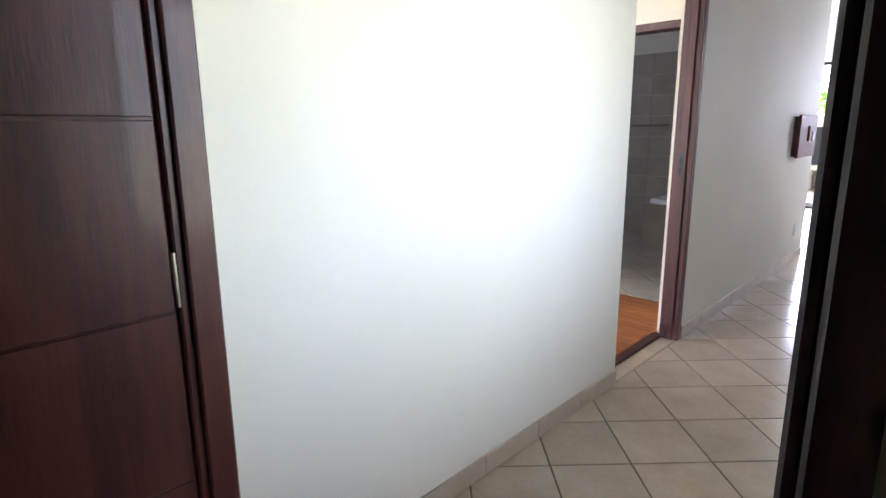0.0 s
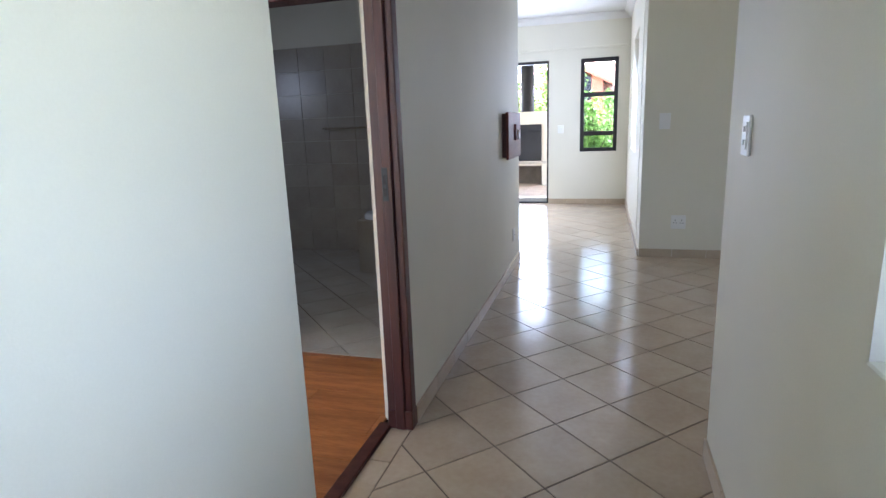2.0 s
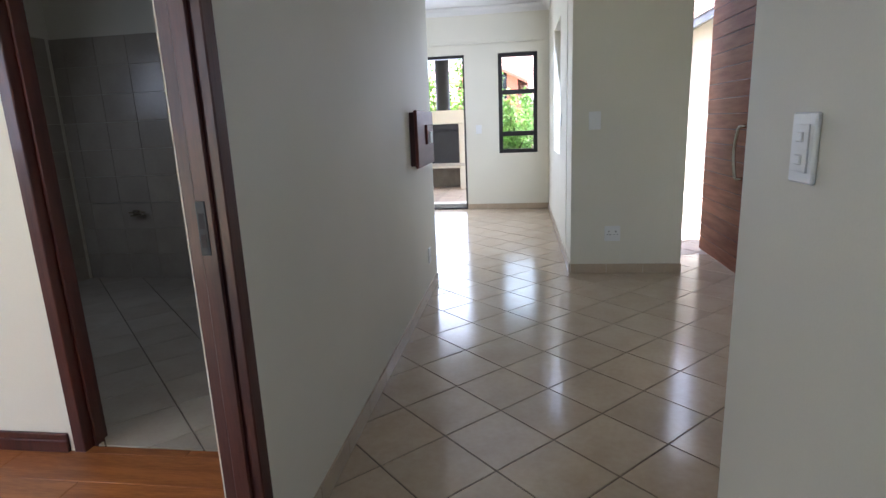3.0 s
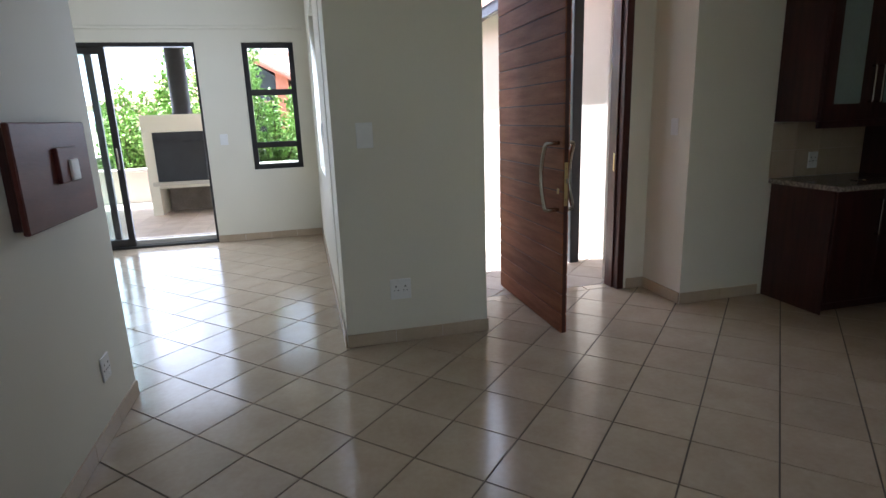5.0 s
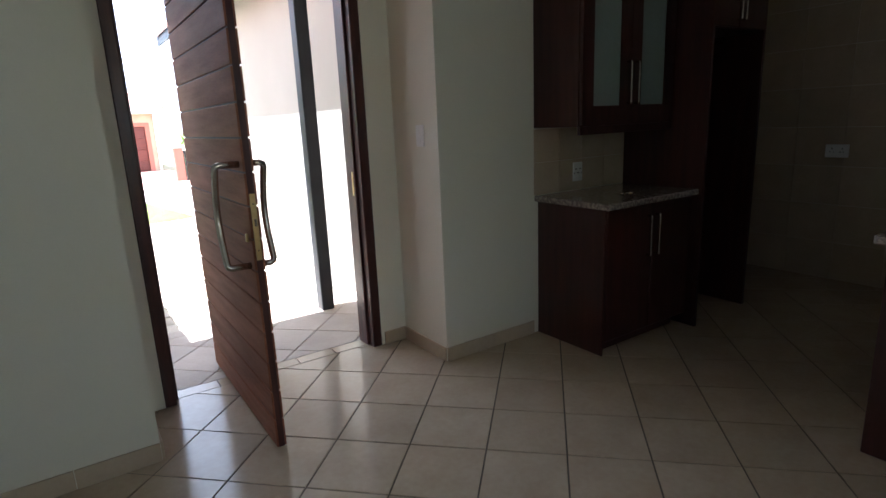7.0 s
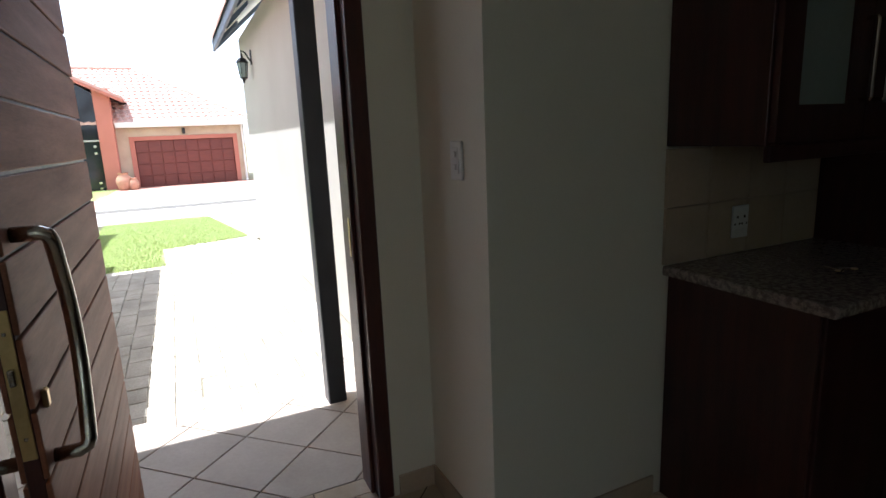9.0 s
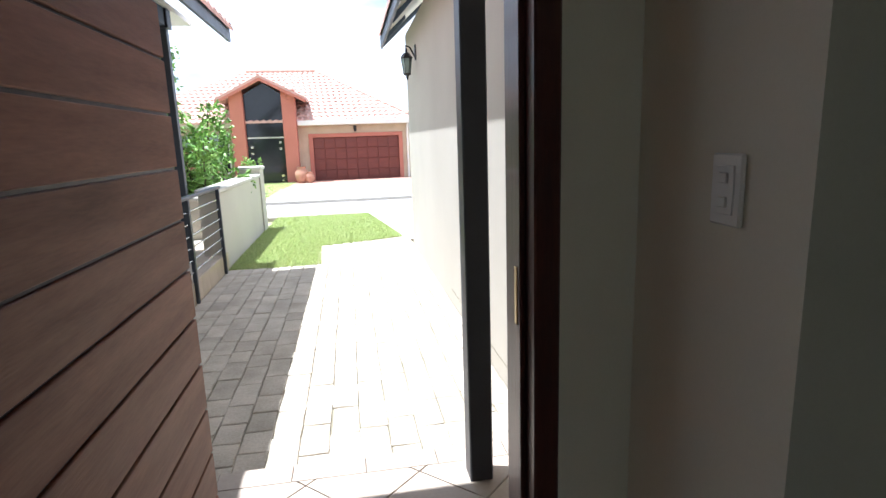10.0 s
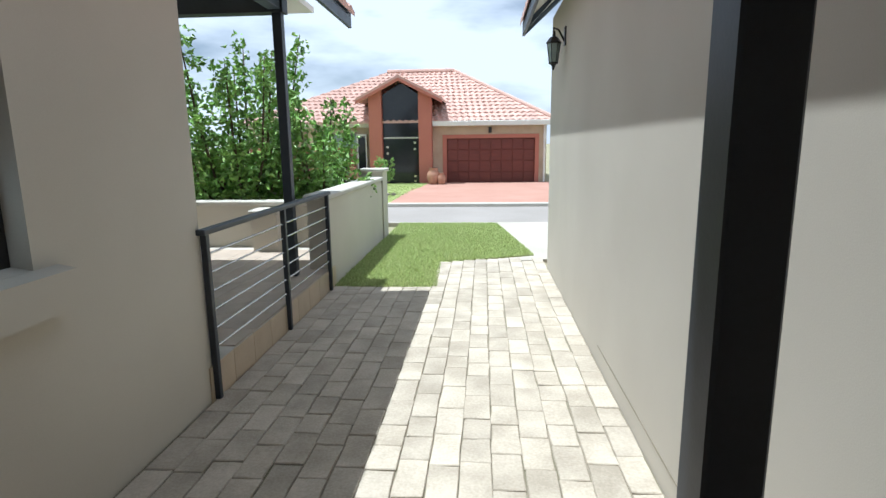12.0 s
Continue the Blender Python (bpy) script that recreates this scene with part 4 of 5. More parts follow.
# ---- opposite house ----
OY = 34.6
oh = thing("opposite_house", 0, OY, -0.45, "salmon and cream brick house with a tiled hip roof", "house", kind="structure")
part("wall", boxes((-9.5, -3.08, OY + 0.6, OY + 0.8, -0.6, 2.3), (-0.27, 0.40, OY + 0.15, OY + 0.35, -0.6, 2.3), (5.05, 5.4, OY + 0.15, OY + 0.35, -0.6, 2.3), (0.40, 5.05, OY + 0.15, OY + 0.35, 1.85, 2.3), (5.2, 5.4, OY + 0.35, 44, -0.6, 2.3), (-9.5, -9.3, OY + 0.8, 44, -0.6, 2.3)), CREAMBRICK, oh)
part("painted_wall", box(-9.4, -4.02, OY + 0.50, OY + 0.598, -0.6, 1.30, 0.01), PINKWALL, oh, "salmon painted plaster")
for a, b in ((-3.08, -2.46), (-0.70, -0.08)):
    part("pilaster", box(a, b, OY - 0.5, OY + 0.14, -0.6, 3.95, 0.02), PINKWALL, oh, "tall salmon pilaster")
part("door_surround", boxes((0.40, 0.60, OY + 0.10, OY + 0.36, -0.6, 1.86), (4.86, 5.05, OY + 0.10, OY + 0.36, -0.6, 1.86), (0.60, 4.86, OY + 0.10, OY + 0.36, 1.68, 1.86)), PINKWALL, oh)
gd = part("garage_door", box(0.60, 4.86, OY + 0.24, OY + 0.28, -0.5, 1.68), GARDOOR, oh, "red-brown sectional garage door")
for r in range(4):
    for c in range(8):
        part("panel", box(0.62 + c * 0.53, 0.62 + c * 0.53 + 0.505, OY + 0.215, OY + 0.242, -0.46 + r * 0.535, -0.46 + r * 0.535 + 0.51, 0.012), GARDOOR, gd)
en = part("entrance_glazing", prism([(-2.46, -0.5), (-0.70, -0.5), (-0.70, 3.75), (-1.58, 4.32), (-2.46, 3.75)], "y", OY - 0.2, OY - 0.16), DARKROOM, oh, "dark reflecting entrance glass")
part("transom", box(-2.46, -0.70, OY - 0.24, OY - 0.2, 1.70, 1.78), STAINLESS, en)
for x, zs_ in ((-2.25, (1.3, 1.0, -0.1, -0.35)), (-0.92, (1.5, 1.2, -0.1, -0.35))):
    for z in zs_:
        part("fitting", box(x - 0.06, x + 0.06, OY - 0.23, OY - 0.2, z - 0.05, z + 0.05), STAINLESS, en)
part("entrance_gable", boxes((-2.46, -0.70, OY - 0.15, OY + 0.6, 2.3, 3.75)), DARKROOM, oh)
for s in (-1, 1):
    part("porch_roof", prism([(-1.58, 4.45), (-1.58 + s * 2.05, 3.42), (-1.58 + s * 2.05, 3.56), (-1.58, 4.60)], "y", OY - 0.8, OY + 3.6), ROOFTILE, oh)
    part("porch_fascia", prism([(-1.58, 4.33), (-1.58 + s * 2.05, 3.30), (-1.58 + s * 2.05, 3.44), (-1.58, 4.47)], "y", OY - 0.84, OY - 0.8), PINKWALL, oh)
part("gutter", boxes((-0.05, 5.62, OY - 0.30, OY - 0.16, 2.26, 2.50), (-9.8, -3.10, OY + 0.2, OY + 0.34, 2.26, 2.50), bevel=0.02), WHITETRIM, oh, "white gutter")
part("downpipe", tube([(5.30, OY + 0.08, 2.3), (5.30, OY + 0.08, -0.35), (5.30, OY - 0.05, -0.43)], 0.05, seg=8), WHITETRIM, oh)
w5 = part("window", box(-5.6, -3.55, OY + 0.46, OY + 0.5, 1.30, 1.95), FROST, oh, "pale reflecting window")
part("window_frame", boxes((-3.9, -3.40, OY + 0.40, OY + 0.47, 0.05, 0.13), (-3.9, -3.40, OY + 0.40, OY + 0.47, 1.85, 1.95), (-3.9, -3.84, OY + 0.40, OY + 0.47, 0.13, 1.85), (-3.46, -3.40, OY + 0.40, OY + 0.47, 0.13, 1.85)), WHITETRIM, w5)
part("pane", box(-3.84, -3.46, OY + 0.43, OY + 0.45, 0.13, 1.85), DARKROOM, w5)
part("porch_lamp", box(2.63, 2.77, OY + 0.02, OY + 0.14, 1.93, 2.2, 0.02), BLACKFRAME, oh, "small outside lamp")


def hip_courses(x0, x1, y0, y1, rx0, rx1, ry, z0, z1, n):
    """Hip roof in stepped tile courses, each course broken into tiles."""
    bm = bmesh.new()
    def ringpt(f):
        return (x0 + (rx0 - x0) * f, x1 + (rx1 - x1) * f, y0 + (ry - y0) * f, y1 + (ry - y1) * f, z0 + (z1 - z0) * f)
    for i in range(n):
        a0, a1, b0, b1, za = ringpt(i / n)
        c0, c1, d0, d1, zb = ringpt((i + 1) / n)
        sides = (((a0, b0), (a1, b0), (c0, d0), (c1, d0)), ((a1, b0), (a1, b1), (c1, d0), (c1, d1)), ((a0, b1), (a0, b0), (c0, d1), (c0, d0)), ((a1, b1), (a0, b1), (c1, d1), (c0, d1)))
        for p, q, r, s in sides:
            m = max(1, int(math.hypot(q[0] - p[0], q[1] - p[1]) / 0.3))
            for j in range(m):
                u, v = j / m, (j + 1) / m
                L = lambda s0, s1, t: (s0[0] + (s1[0] - s0[0]) * t, s0[1] + (s1[1] - s0[1]) * t)
                f0, f1, g0, g1 = L(p, q, u), L(p, q, v), L(r, s, u), L(r, s, v)
                mid0, mid1 = L(p, q, (u + v) / 2), L(r, s, (u + v) / 2)
                A = [bm.verts.new((*t, za + h)) for t, h in ((f0, 0.05), (mid0, 0.11), (f1, 0.05))]
                B = [bm.verts.new((*t, zb + h)) for t, h in ((g0, 0.0), (mid1, 0.06), (g1, 0.0))]
                C = [bm.verts.new((*t, za - 0.03)) for t in (f0, mid0, f1)]
                for k in range(2):
                    bm.faces.new((A[k], A[k + 1], B[k + 1], B[k]))
                    bm.faces.new((C[k], C[k + 1], A[k + 1], A[k]))
    return bm


part("hip_roof", hip_courses(-9.9, 5.75, OY - 0.25, 44.4, -3.0, 0.75, 39.4, 2.46, 5.35, 15), ROOFTILE, oh, "terracotta tiles in rows")
part("ridge", tube([(-3.0, 39.4, 5.42), (0.75, 39.4, 5.42)], 0.13, seg=8), ROOFTILE, oh)
part("hip_ridge", tube([(0.75, 39.4, 5.42), (5.75, OY - 0.25, 2.55)], 0.11, seg=8), ROOFTILE, oh)


gate = thing("driveway_gate", 5.5, 27, -0.45, "dark steel driveway gate between salmon pillars", "gate", kind="structure")
for a in (4.75, 6.35):
    part("pillar", box(a, a + 0.30, 26.85, 27.15, -0.6, 0.78, 0.01), PINKWALL, gate, "salmon plastered pillar")
    part("pillar_cap", box(a - 0.04, a + 0.34, 26.81, 27.19, 0.78, 0.85, 0.01), CAPSTONE, gate)
part("gate_frame", boxes((5.05, 6.35, 26.98, 27.02, -0.42, -0.36), (5.05, 6.35, 26.98, 27.02, 0.62, 0.68), (5.05, 5.10, 26.98, 27.02, -0.36, 0.62), (6.30, 6.35, 26.98, 27.02, -0.36, 0.62)), BLACKFRAME, gate)
for k in range(10):
    part("gate_slat", box(5.11 + k * 0.119, 5.22 + k * 0.119, 26.99, 27.01, -0.36, 0.62), BLACKFRAME, gate)


def pot(x, y, z, s, mt=None):
    return solo("clay_pot", lathe([(0.20 * s, z), (0.26 * s, z + 0.1 * s), (0.33 * s, z + 0.35 * s), (0.31 * s, z + 0.55 * s), (0.20 * s, z + 0.70 * s), (0.22 * s, z + 0.78 * s), (0.25 * s, z + 0.80 * s), (0.18 * s, z + 0.78 * s), (0.16 * s, z + 0.7 * s)], x, y, 18),
                mt or TERRACOTTA, "large terracotta pot beside the entrance", "pot", group="clay pots", smooth=True, base=(x, y, z))


for x, y, s in ((0.05, 33.4, 0.95), (0.42, 33.3, 0.65), (-5.2, 33.6, 0.8), (-4.5, 33.7, 0.7), (-3.9, 33.6, 1.0), (-6.0, 33.5, 0.7)):
    pot(x, y, -0.43, s)
pot(-1.55, 27.2, -0.43, 0.95)


# ---- planting ----
def leaves(bm, rng, centre, n, r, size, squash=1.0):
    for _ in range(n):
        d = Vector((rng.gauss(0, 1), rng.gauss(0, 1), rng.gauss(0, 1)))
        d = d.normalized() * r * (0.35 + 0.65 * rng.random() ** 0.5)
        p = Vector(centre) + Vector((d.x, d.y, d.z * squash))
        a = Vector((rng.gauss(0, 1), rng.gauss(0, 1), rng.gauss(-0.5, 0.7))).normalized()
        b = a.cross(Vector((rng.gauss(0, 1), rng.gauss(0, 1), rng.gauss(0, 1)))).normalized()
        c = a.cross(b) * 0.18
        L = size * rng.uniform(0.7, 1.3)
        v = [bm.verts.new(p), bm.verts.new(p + a * L * 0.45 + b * L * 0.3 + c * L), bm.verts.new(p + a * L - c * L), bm.verts.new(p + a * L * 0.45 - b * L * 0.3 + c * L)]
        bm.faces.new((v[0], v[1], v[2]))
        bm.faces.new((v[0], v[2], v[3]))


def tree(seed, x, y, z, h, spread, trunk_h, stems, leaf, count, label, name="tree"):
    """A leafy tree: tapered trunk, rising limbs and leaves along the twigs."""
    rng = random.Random(seed)
    root = thing(name, x, y, z, label, "tree")
    bt_, bl = bmesh.new(), bmesh.new()
    tube([(x, y, z - 0.05), (x + 0.02, y, z + trunk_h * 0.5), (x, y + 0.02, z + trunk_h + 0.15)], 0.05, bt_, 8, [h * 0.022, h * 0.017, h * 0.013])
    for s in range(stems):
        ang = 2 * math.pi * s / stems + rng.uniform(-0.4, 0.4)
        reach = spread * rng.uniform(0.35, 1.0)
        tip = Vector((x + reach * math.cos(ang), y + reach * math.sin(ang), z + h * rng.uniform(0.45, 1.04) - 0.30 * reach))
        st = Vector((x, y, z + trunk_h * rng.uniform(0.6, 1.05)))
        mid = st.lerp(tip, 0.45) + Vector((0.25 * reach * math.cos(ang), 0.25 * reach * math.sin(ang), -0.05))
        pts = [st, st.lerp(mid, 0.5), mid, mid.lerp(tip, 0.55), tip]
        tube(pts, 0.02, bt_, 6, [h * 0.009, h * 0.008, h * 0.006, h * 0.004, h * 0.0015])
        for i in range(count):
            f = 0.12 + 0.88 * i / count
            k = min(int(f * 4), 3)
            p = pts[k].lerp(pts[k + 1], f * 4 - k)
            rr = spread * 0.30 * (1.15 - 0.82 * f)
            leaves(bl, rng, p + Vector((rng.gauss(0, rr * 0.5), rng.gauss(0, rr * 0.5), rng.gauss(0, rr * 0.35))), 7, rr * 0.75, leaf)
    part("trunk", bt_, BARK, root, smooth=True)
    part("crown", bl, LEAF, root)
    return root


tree(3, -1.25, 15.65, -0.2, 3.5, 1.2, 0.5, 20, 0.10, 56, "leafy green young tree with upright shoots behind the patio wall")
tree(8, -0.10, 15.75, -0.2, 2.6, 0.82, 0.75, 13, 0.095, 42, "smaller leafy green tree beside the garden wall")
tree(11, -2.9, 15.7, -0.2, 2.7, 0.95, 0.45, 16, 0.10, 52, "leafy green tree behind the barbecue")
tree(15, -4.6, 15.6, -0.2, 2.6, 1.0, 0.4, 16, 0.10, 52, "bushy green tree by the patio wall")
tree(21, -6.2, 16.0, -0.2, 3.0, 1.2, 0.5, 10, 0.10, 30, "bushy green tree by the street wall")
tree(23, -1.35, 27.9, -0.42, 1.55, 0.42, 0.75, 9, 0.085, 16, "small clipped tree on the opposite lawn", "sapling")
tree(29, -4.15, 33.2, -0.1, 1.5, 0.5, 0.3, 8, 0.11, 12, "light green shrub in a pot by the opposite house", "shrub")


tree(31, 5.9, 28.6, -0.45, 1.9, 0.8, 0.3, 10, 0.12, 24, "green shrub behind the driveway gate", "shrub")


def inside(p, poly):
    c = False
    for i in range(len(poly)):
        a, b = poly[i], poly[i - 1]
        if (a[1] > p[1]) != (b[1] > p[1]) and p[0] < (b[0] - a[0]) * (p[1] - a[1]) / (b[1] - a[1]) + a[0]:
            c = not c
    return c


def lawn(name, poly, zf, count, seed, blade, label):
    rng = random.Random(seed)
    solo(name + "_soil", prism(poly, "z", zf - 0.25, zf), SOIL, "green turf base of the lawn", "lawn", kind="structure")
    xs, ys = [p[0] for p in poly], [p[1] for p in poly]
    verts, faces = [], []
    while len(faces) < count:
        x, y = rng.uniform(min(xs), max(xs)), rng.uniform(min(ys), max(ys))
        if not inside((x, y), poly):
            continue
        a, h = rng.uniform(0, 6.28), blade * rng.uniform(0.5, 1.3)
        c, s, w = math.cos(a), math.sin(a), blade * 0.16
        k = len(verts)
        t = rng.uniform(0.2, 0.8) * h
        verts += [(x - w * s, y + w * c, zf - 0.004), (x + w * s, y - w * c, zf - 0.004), (x + t * c, y + t * s, zf + h)]
        faces.append((k, k + 1, k + 2))
    me = bpy.data.meshes.new(name)
    me.from_pydata(verts, [], faces)
    me.materials.append(GRASS)
    tagged(new(name, me), label, "grass", kind="stuff")


lawn("lawn_grass", [(0.73, 13.32), (1.88, 13.32), (1.83, 14.62), (3.10, 15.15), (2.65, 18.3), (0.73, 18.3), (0.73, 16.9)], GZ - 0.005, 100000, 5, 0.027, "short bright green lawn between paving and street")
lawn("opposite_grass", [(-8, 24.45), (-0.65, 24.45), (-0.25, 33.9), (-8, 33.9)], -0.42, 26000, 6, 0.05, "bright green lawn in front of the opposite house")
rocks = bmesh.new()
rg = random.Random(4)
for i in range(12):
    bmesh.ops.create_icosphere(rocks, subdivisions=1, radius=rg.uniform(0.06, 0.14), matrix=Matrix.Translation((-1.5 + rg.gauss(0, 0.3), 27.2 + rg.gauss(0, 0.3), -0.40)))
solo("garden_stones", rocks, STONE, "pale stones round the small tree", "stones", kind="stuff")


# ---- floor pieces ----
def clip(poly, x0, x1, y0, y1):
    for ax, val, keep in ((0, x0, 1), (0, x1, -1), (1, y0, 1), (1, y1, -1)):
        out = []
        for i in range(len(poly)):
            a, b = poly[i - 1], poly[i]
            ia, ib = (a[ax] - val) * keep >= 0, (b[ax] - val) * keep >= 0
            if ia != ib:
                t = (val - a[ax]) / (b[ax] - a[ax])
                out.append((a[0] + (b[0] - a[0]) * t, a[1] + (b[1] - a[1]) * t))
            if ib:
                out.append(b)
        poly = out
        if len(poly) < 3:
            return []
    return poly


def slab(bm, poly, z1, th, bev, lift=0.0):
    """A thin piece with a softened top edge."""
    cx, cy = sum(p[0] for p in poly) / len(poly), sum(p[1] for p in poly) / len(poly)
    lo = [bm.verts.new((x, y, z1 - th)) for x, y in poly]
    md = [bm.verts.new((x, y, z1 - bev)) for x, y in poly]
    hi = [bm.verts.new((x + (cx - x) * bev * 1.2 / max(1e-3, math.hypot(cx - x, cy - y)), y + (cy - y) * bev * 1.2 / max(1e-3, math.hypot(cx - x, cy - y)), z1)) for x, y in poly]
    bm.faces.new(hi)
    n = len(poly)
    for i in range(n):
        j = (i + 1) % n
        bm.faces.new((lo[i], lo[j], md[j], md[i]))
        bm.faces.new((md[i], md[j], hi[j], hi[i]))


TP, TX, TY, TA = 0.3379, 1.3654, 5.7879, 45.1
floor = thing("floor", 1.0, 5.0, 0, "diagonal beige ceramic floor tiles with brown grout", "floor", kind="structure")
rest = bmesh.new()
cT, sT = math.cos(radians(TA)), math.sin(radians(TA))
whole = {}
hg = TP / 2 - 0.0033
sq = [(cT * a - sT * b, sT * a + cT * b) for a, b in ((-hg, -hg), (hg, -hg), (hg, hg), (-hg, hg))]
wb = bmesh.new()
slab(wb, sq, 0.0, 0.012, 0.0015)
bmesh.ops.recalc_face_normals(wb, faces=wb.faces)
tile_mesh = bpy.data.meshes.new("tile")
wb.to_mesh(tile_mesh)
wb.free()
tile_mesh.materials.append(TILE)
regions = [(-0.70, 0.55, 0.0, 3.27, (-0.70, 0.60, 0.0, 3.7)), (-0.70, 6.22, 3.27, 6.84, (-0.75, 6.25, 3.1, 7.2)),
           (-5.0, 0.475, 6.84, 10.7, (-5.05, 0.52, 6.5, 10.71)), (1.415, 2.94, 6.84, 7.42, (1.40, 2.98, 6.3, 7.40))]
made = 0
for i in range(-45, 46):
    for j in range(-45, 46):
        cx, cy = TX + cT * (i + 0.5) * TP - sT * (j + 0.5) * TP, TY + sT * (i + 0.5) * TP + cT * (j + 0.5) * TP
        poly0 = [(cx + a, cy + b) for a, b in sq]
        best = None
        for x0, x1, y0, y1, ext in regions:
            if x0 - 0.28 < cx < x1 + 0.28 and y0 - 0.28 < cy < y1 + 0.28:
                pl = clip(poly0, *ext)
                ar = abs(sum(pl[k - 1][0] * pl[k][1] - pl[k][0] * pl[k - 1][1] for k in range(len(pl)))) / 2 if pl else 0
                if best is None or ar > best[0]:
                    best = (ar, pl)
        if not best or best[0] < 4e-4:
            continue
        near = -0.8 < cx < 3.4 and 1.5 < cy < 7.2
        if best[0] > 0.98 * (2 * hg) ** 2 and near:
            ob = new("tile", tile_mesh)
            ob.parent = floor
            ob.location = (cx - 1.0, cy - 5.0, 0)
        elif near and made < 120:
            bm = bmesh.new()
            slab(bm, best[1], 0.0, 0.012, 0.0015)
            part("tile", bm, TILE, floor)
            made += 1
        else:
            slab(rest, best[1], 0.0, 0.012, 0.0015)
fr_ = part("tile_field", rest, TILE_STUFF, floor)
tagged(fr_, kind="stuff")

# threshold strips of straight-laid tiles
for k in range(3):
    y0 = 2.395 + k * 0.275
    bm = bmesh.new()
    slab(bm, [(-0.798, y0), (-0.704, y0), (-0.704, y0 + 0.271), (-0.798, y0 + 0.271)], 0.0, 0.012, 0.0015)
    part("tile", bm, TILE, floor)
for k in range(5):
    part("tile", (lambda b: (slab(b, [(1.56 + k * 0.23, 7.405), (1.785 + k * 0.23, 7.405), (1.785 + k * 0.23, 7.50), (1.56 + k * 0.23, 7.50)], 0.0, 0.012, 0.0015), b)[1])(bmesh.new()), TILE, floor)

# porch tiles
porch = thing("porch_floor", 2.0, 8.0, 0, "dusty beige diagonal porch tiles with a straight border", "floor", kind="structure")
for i in range(-14, 14):
    for j in range(-14, 14):
        cx, cy = 2.29 + cT * (i + 0.5) * TP - sT * (j + 0.5) * TP, 8.10 + sT * (i + 0.5) * TP + cT * (j + 0.5) * TP
        pl = clip([(cx + a, cy + b) for a, b in sq], 0.73, 3.19, 7.505, 8.375)
        if len(pl) > 2 and abs(sum(pl[k - 1][0] * pl[k][1] - pl[k][0] * pl[k - 1][1] for k in range(len(pl)))) > 1e-3:
            bm = bmesh.new()
            slab(bm, pl, 0.0, 0.012, 0.0015)
            part("tile", bm, PATIOTILE, porch)
for k in range(8):
    a = 0.73 + k * 0.315
    bm = bmesh.new()
    slab(bm, [(a, 8.38), (min(a + 0.311, 3.19), 8.38), (min(a + 0.311, 3.19), 8.505), (a, 8.505)], 0.0, 0.012, 0.002)
    part("border_tile", bm, PATIOTILE, porch)
    bm = bmesh.new()
    box(a, min(a + 0.311, 3.19), 8.50, 8.512, GZ - 0.02, -0.014, 0.001, bm)
    part("riser_tile", bm, PATIOTILE, porch)

# patio tiles and the tiles on its edge
pat = thing("patio_floor", -1, 12.5, PZ, "dusty beige patio tiles", "floor", kind="structure")
for i in range(17):
    for j in range(10):
        a, b = -5.15 + i * 0.345, 10.87 + j * 0.345
        bm = bmesh.new()
        slab(bm, [(a, b), (a + 0.341, b), (a + 0.341, b + 0.341), (a, b + 0.341)], PZ, 0.012, 0.0015)
        part("tile", bm, PATIOTILE, pat)
for j in range(9):
    b = 10.48 + j * 0.325
    part("edge_tile", box(0.7205, 0.732, b, b + 0.321, GZ - 0.02, PZ - 0.002, 0.0015), SKIRT, pat)

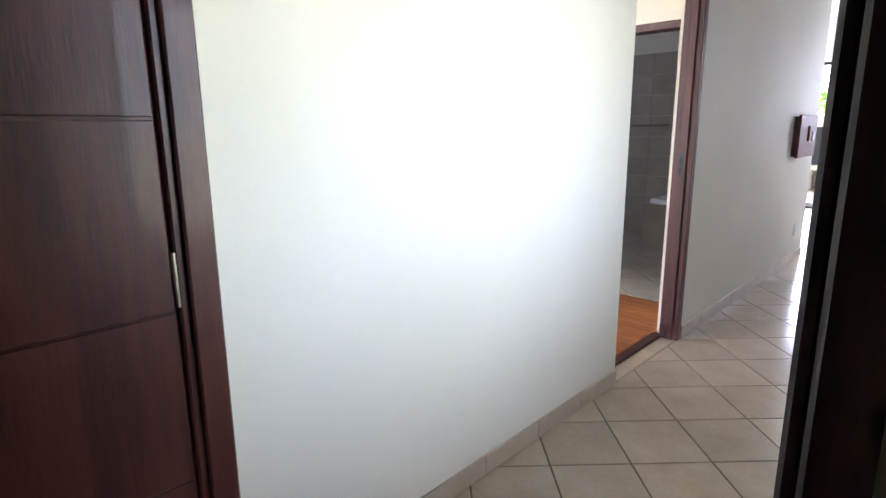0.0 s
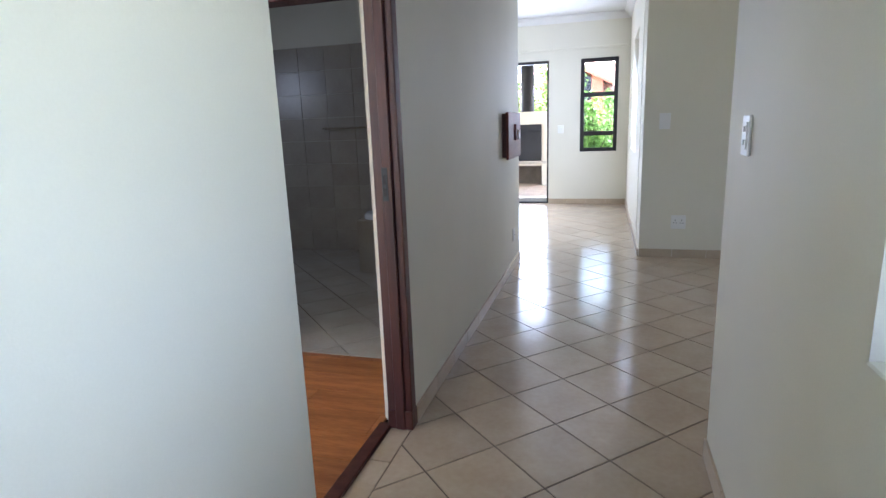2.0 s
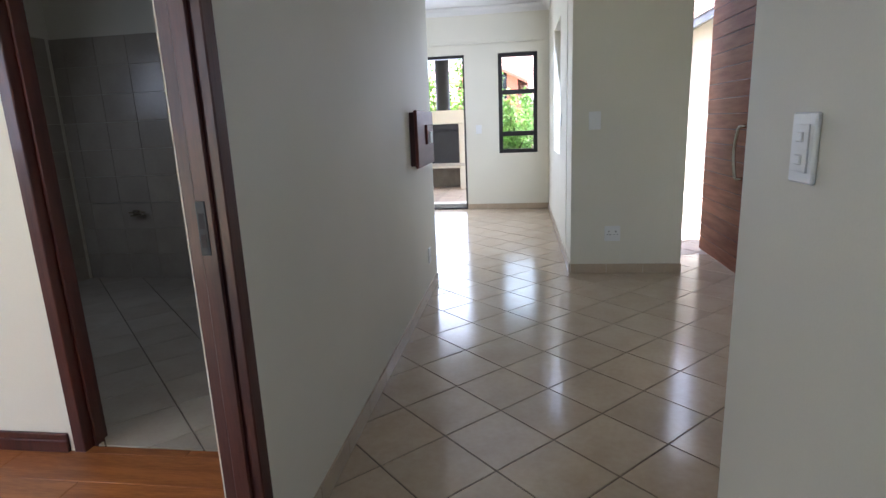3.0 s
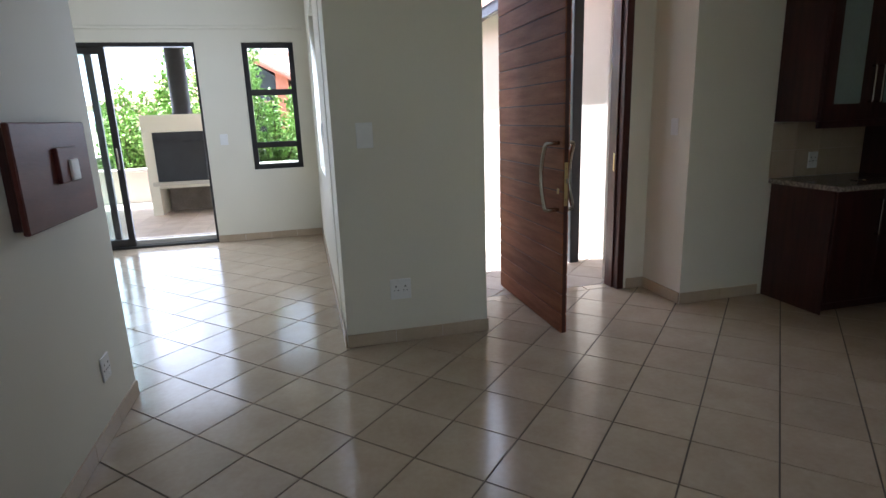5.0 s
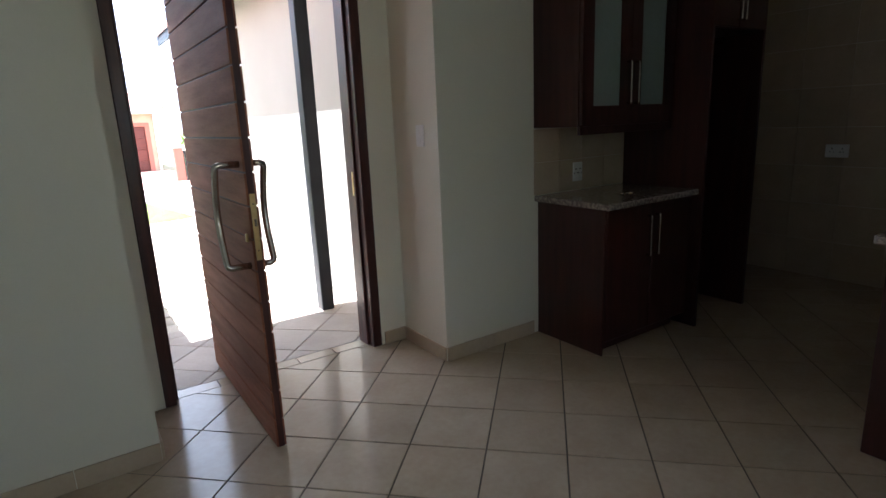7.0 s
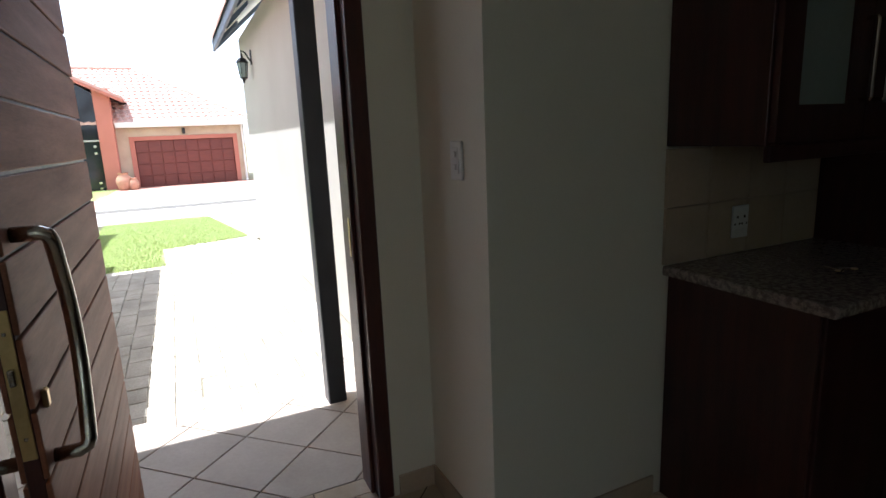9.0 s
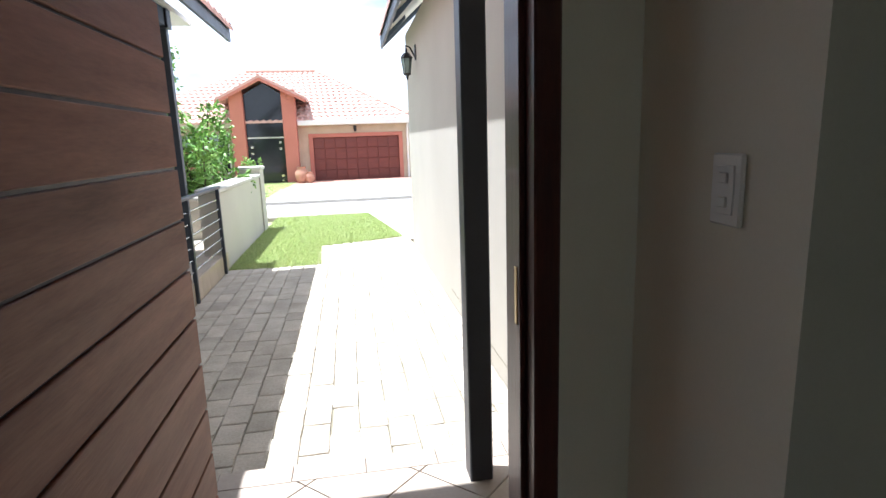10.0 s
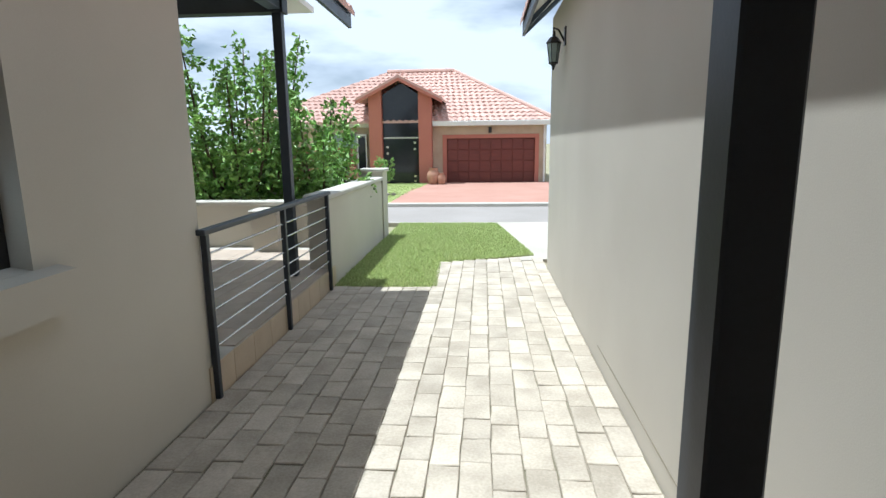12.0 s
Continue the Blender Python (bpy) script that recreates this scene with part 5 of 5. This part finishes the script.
# laminate boards and bathroom floor tiles
lob_floor = thing("lobby_floor", -2, 2, 0, "orange-brown laminate boards in the lobby", "floor", kind="structure")
for j in range(21):
    y0 = 0.05 + j * 0.19
    off = (j * 0.43) % 1.2
    x = -3.6 - off
    while x < -0.845:
        a, b = max(x, -3.59), min(x + 1.198, -0.845)
        if b - a > 0.02:
            part("floor_board", box(a, b, y0, min(y0 + 0.1885, 3.90), 0.0, 0.012, 0.001), PARQUET, lob_floor)
        x += 1.2
bath_floor = thing("bathroom_floor", -2, 5, 0, "beige diagonal bathroom floor tiles", "floor", kind="structure")
for i in range(-10, 11):
    for j in range(-10, 11):
        cx, cy = -2.2 + cT * i * TP - sT * j * TP, 5.0 + sT * i * TP + cT * j * TP
        pl = clip([(cx + a, cy + b) for a, b in sq], -4.19, -0.96, 3.91, 6.69)
        if len(pl) > 2 and abs(sum(pl[k - 1][0] * pl[k][1] - pl[k][0] * pl[k - 1][1] for k in range(len(pl)))) > 1e-3:
            bm = bmesh.new()
            slab(bm, pl, 0.012, 0.011, 0.0015)
            part("tile", bm, BATHTILE, bath_floor)

# pavers
rp = random.Random(12)
paving = thing("pavement_path", 2, 11, GZ, "cement cobble pavers in staggered rows", "pavement", kind="structure")
PW = 0.1545
for c in range(17):
    x0 = 0.735 + c * PW
    if x0 > 3.19:
        break
    y = 8.515 - rp.uniform(0, 0.2)
    while y < 14.62:
        ln_ = 0.22 if rp.random() < 0.3 else 0.30
        a, b = max(y, 8.515), y + ln_
        y += ln_
        lim = 13.30 if x0 + PW / 2 < 1.86 else 14.62 + max(0.0, (x0 - 1.83) * 0.4)
        b = min(b, lim)
        if b - a < 0.04:
            continue
        g = 0.0028
        x1 = min(x0 + PW, 3.195)
        cor = []
        for px, py in ((x0 + g, a + g), (x1 - g, a + g), (x1 - g, b - g), (x0 + g, b - g)):
            cor.append((px + rp.uniform(-0.005, 0.005), py + rp.uniform(-0.005, 0.005)))
        full = []
        for q in range(4):
            p0, p1 = cor[q], cor[(q + 1) % 4]
            full.append(p0)
            for t in (0.33, 0.67):
                full.append((p0[0] + (p1[0] - p0[0]) * t + rp.uniform(-0.003, 0.003), p0[1] + (p1[1] - p0[1]) * t + rp.uniform(-0.003, 0.003)))
        bm = bmesh.new()
        slab(bm, full, GZ + rp.uniform(-0.002, 0.002), 0.05, 0.0045)
        part("paver", bm, PAVER, paving)
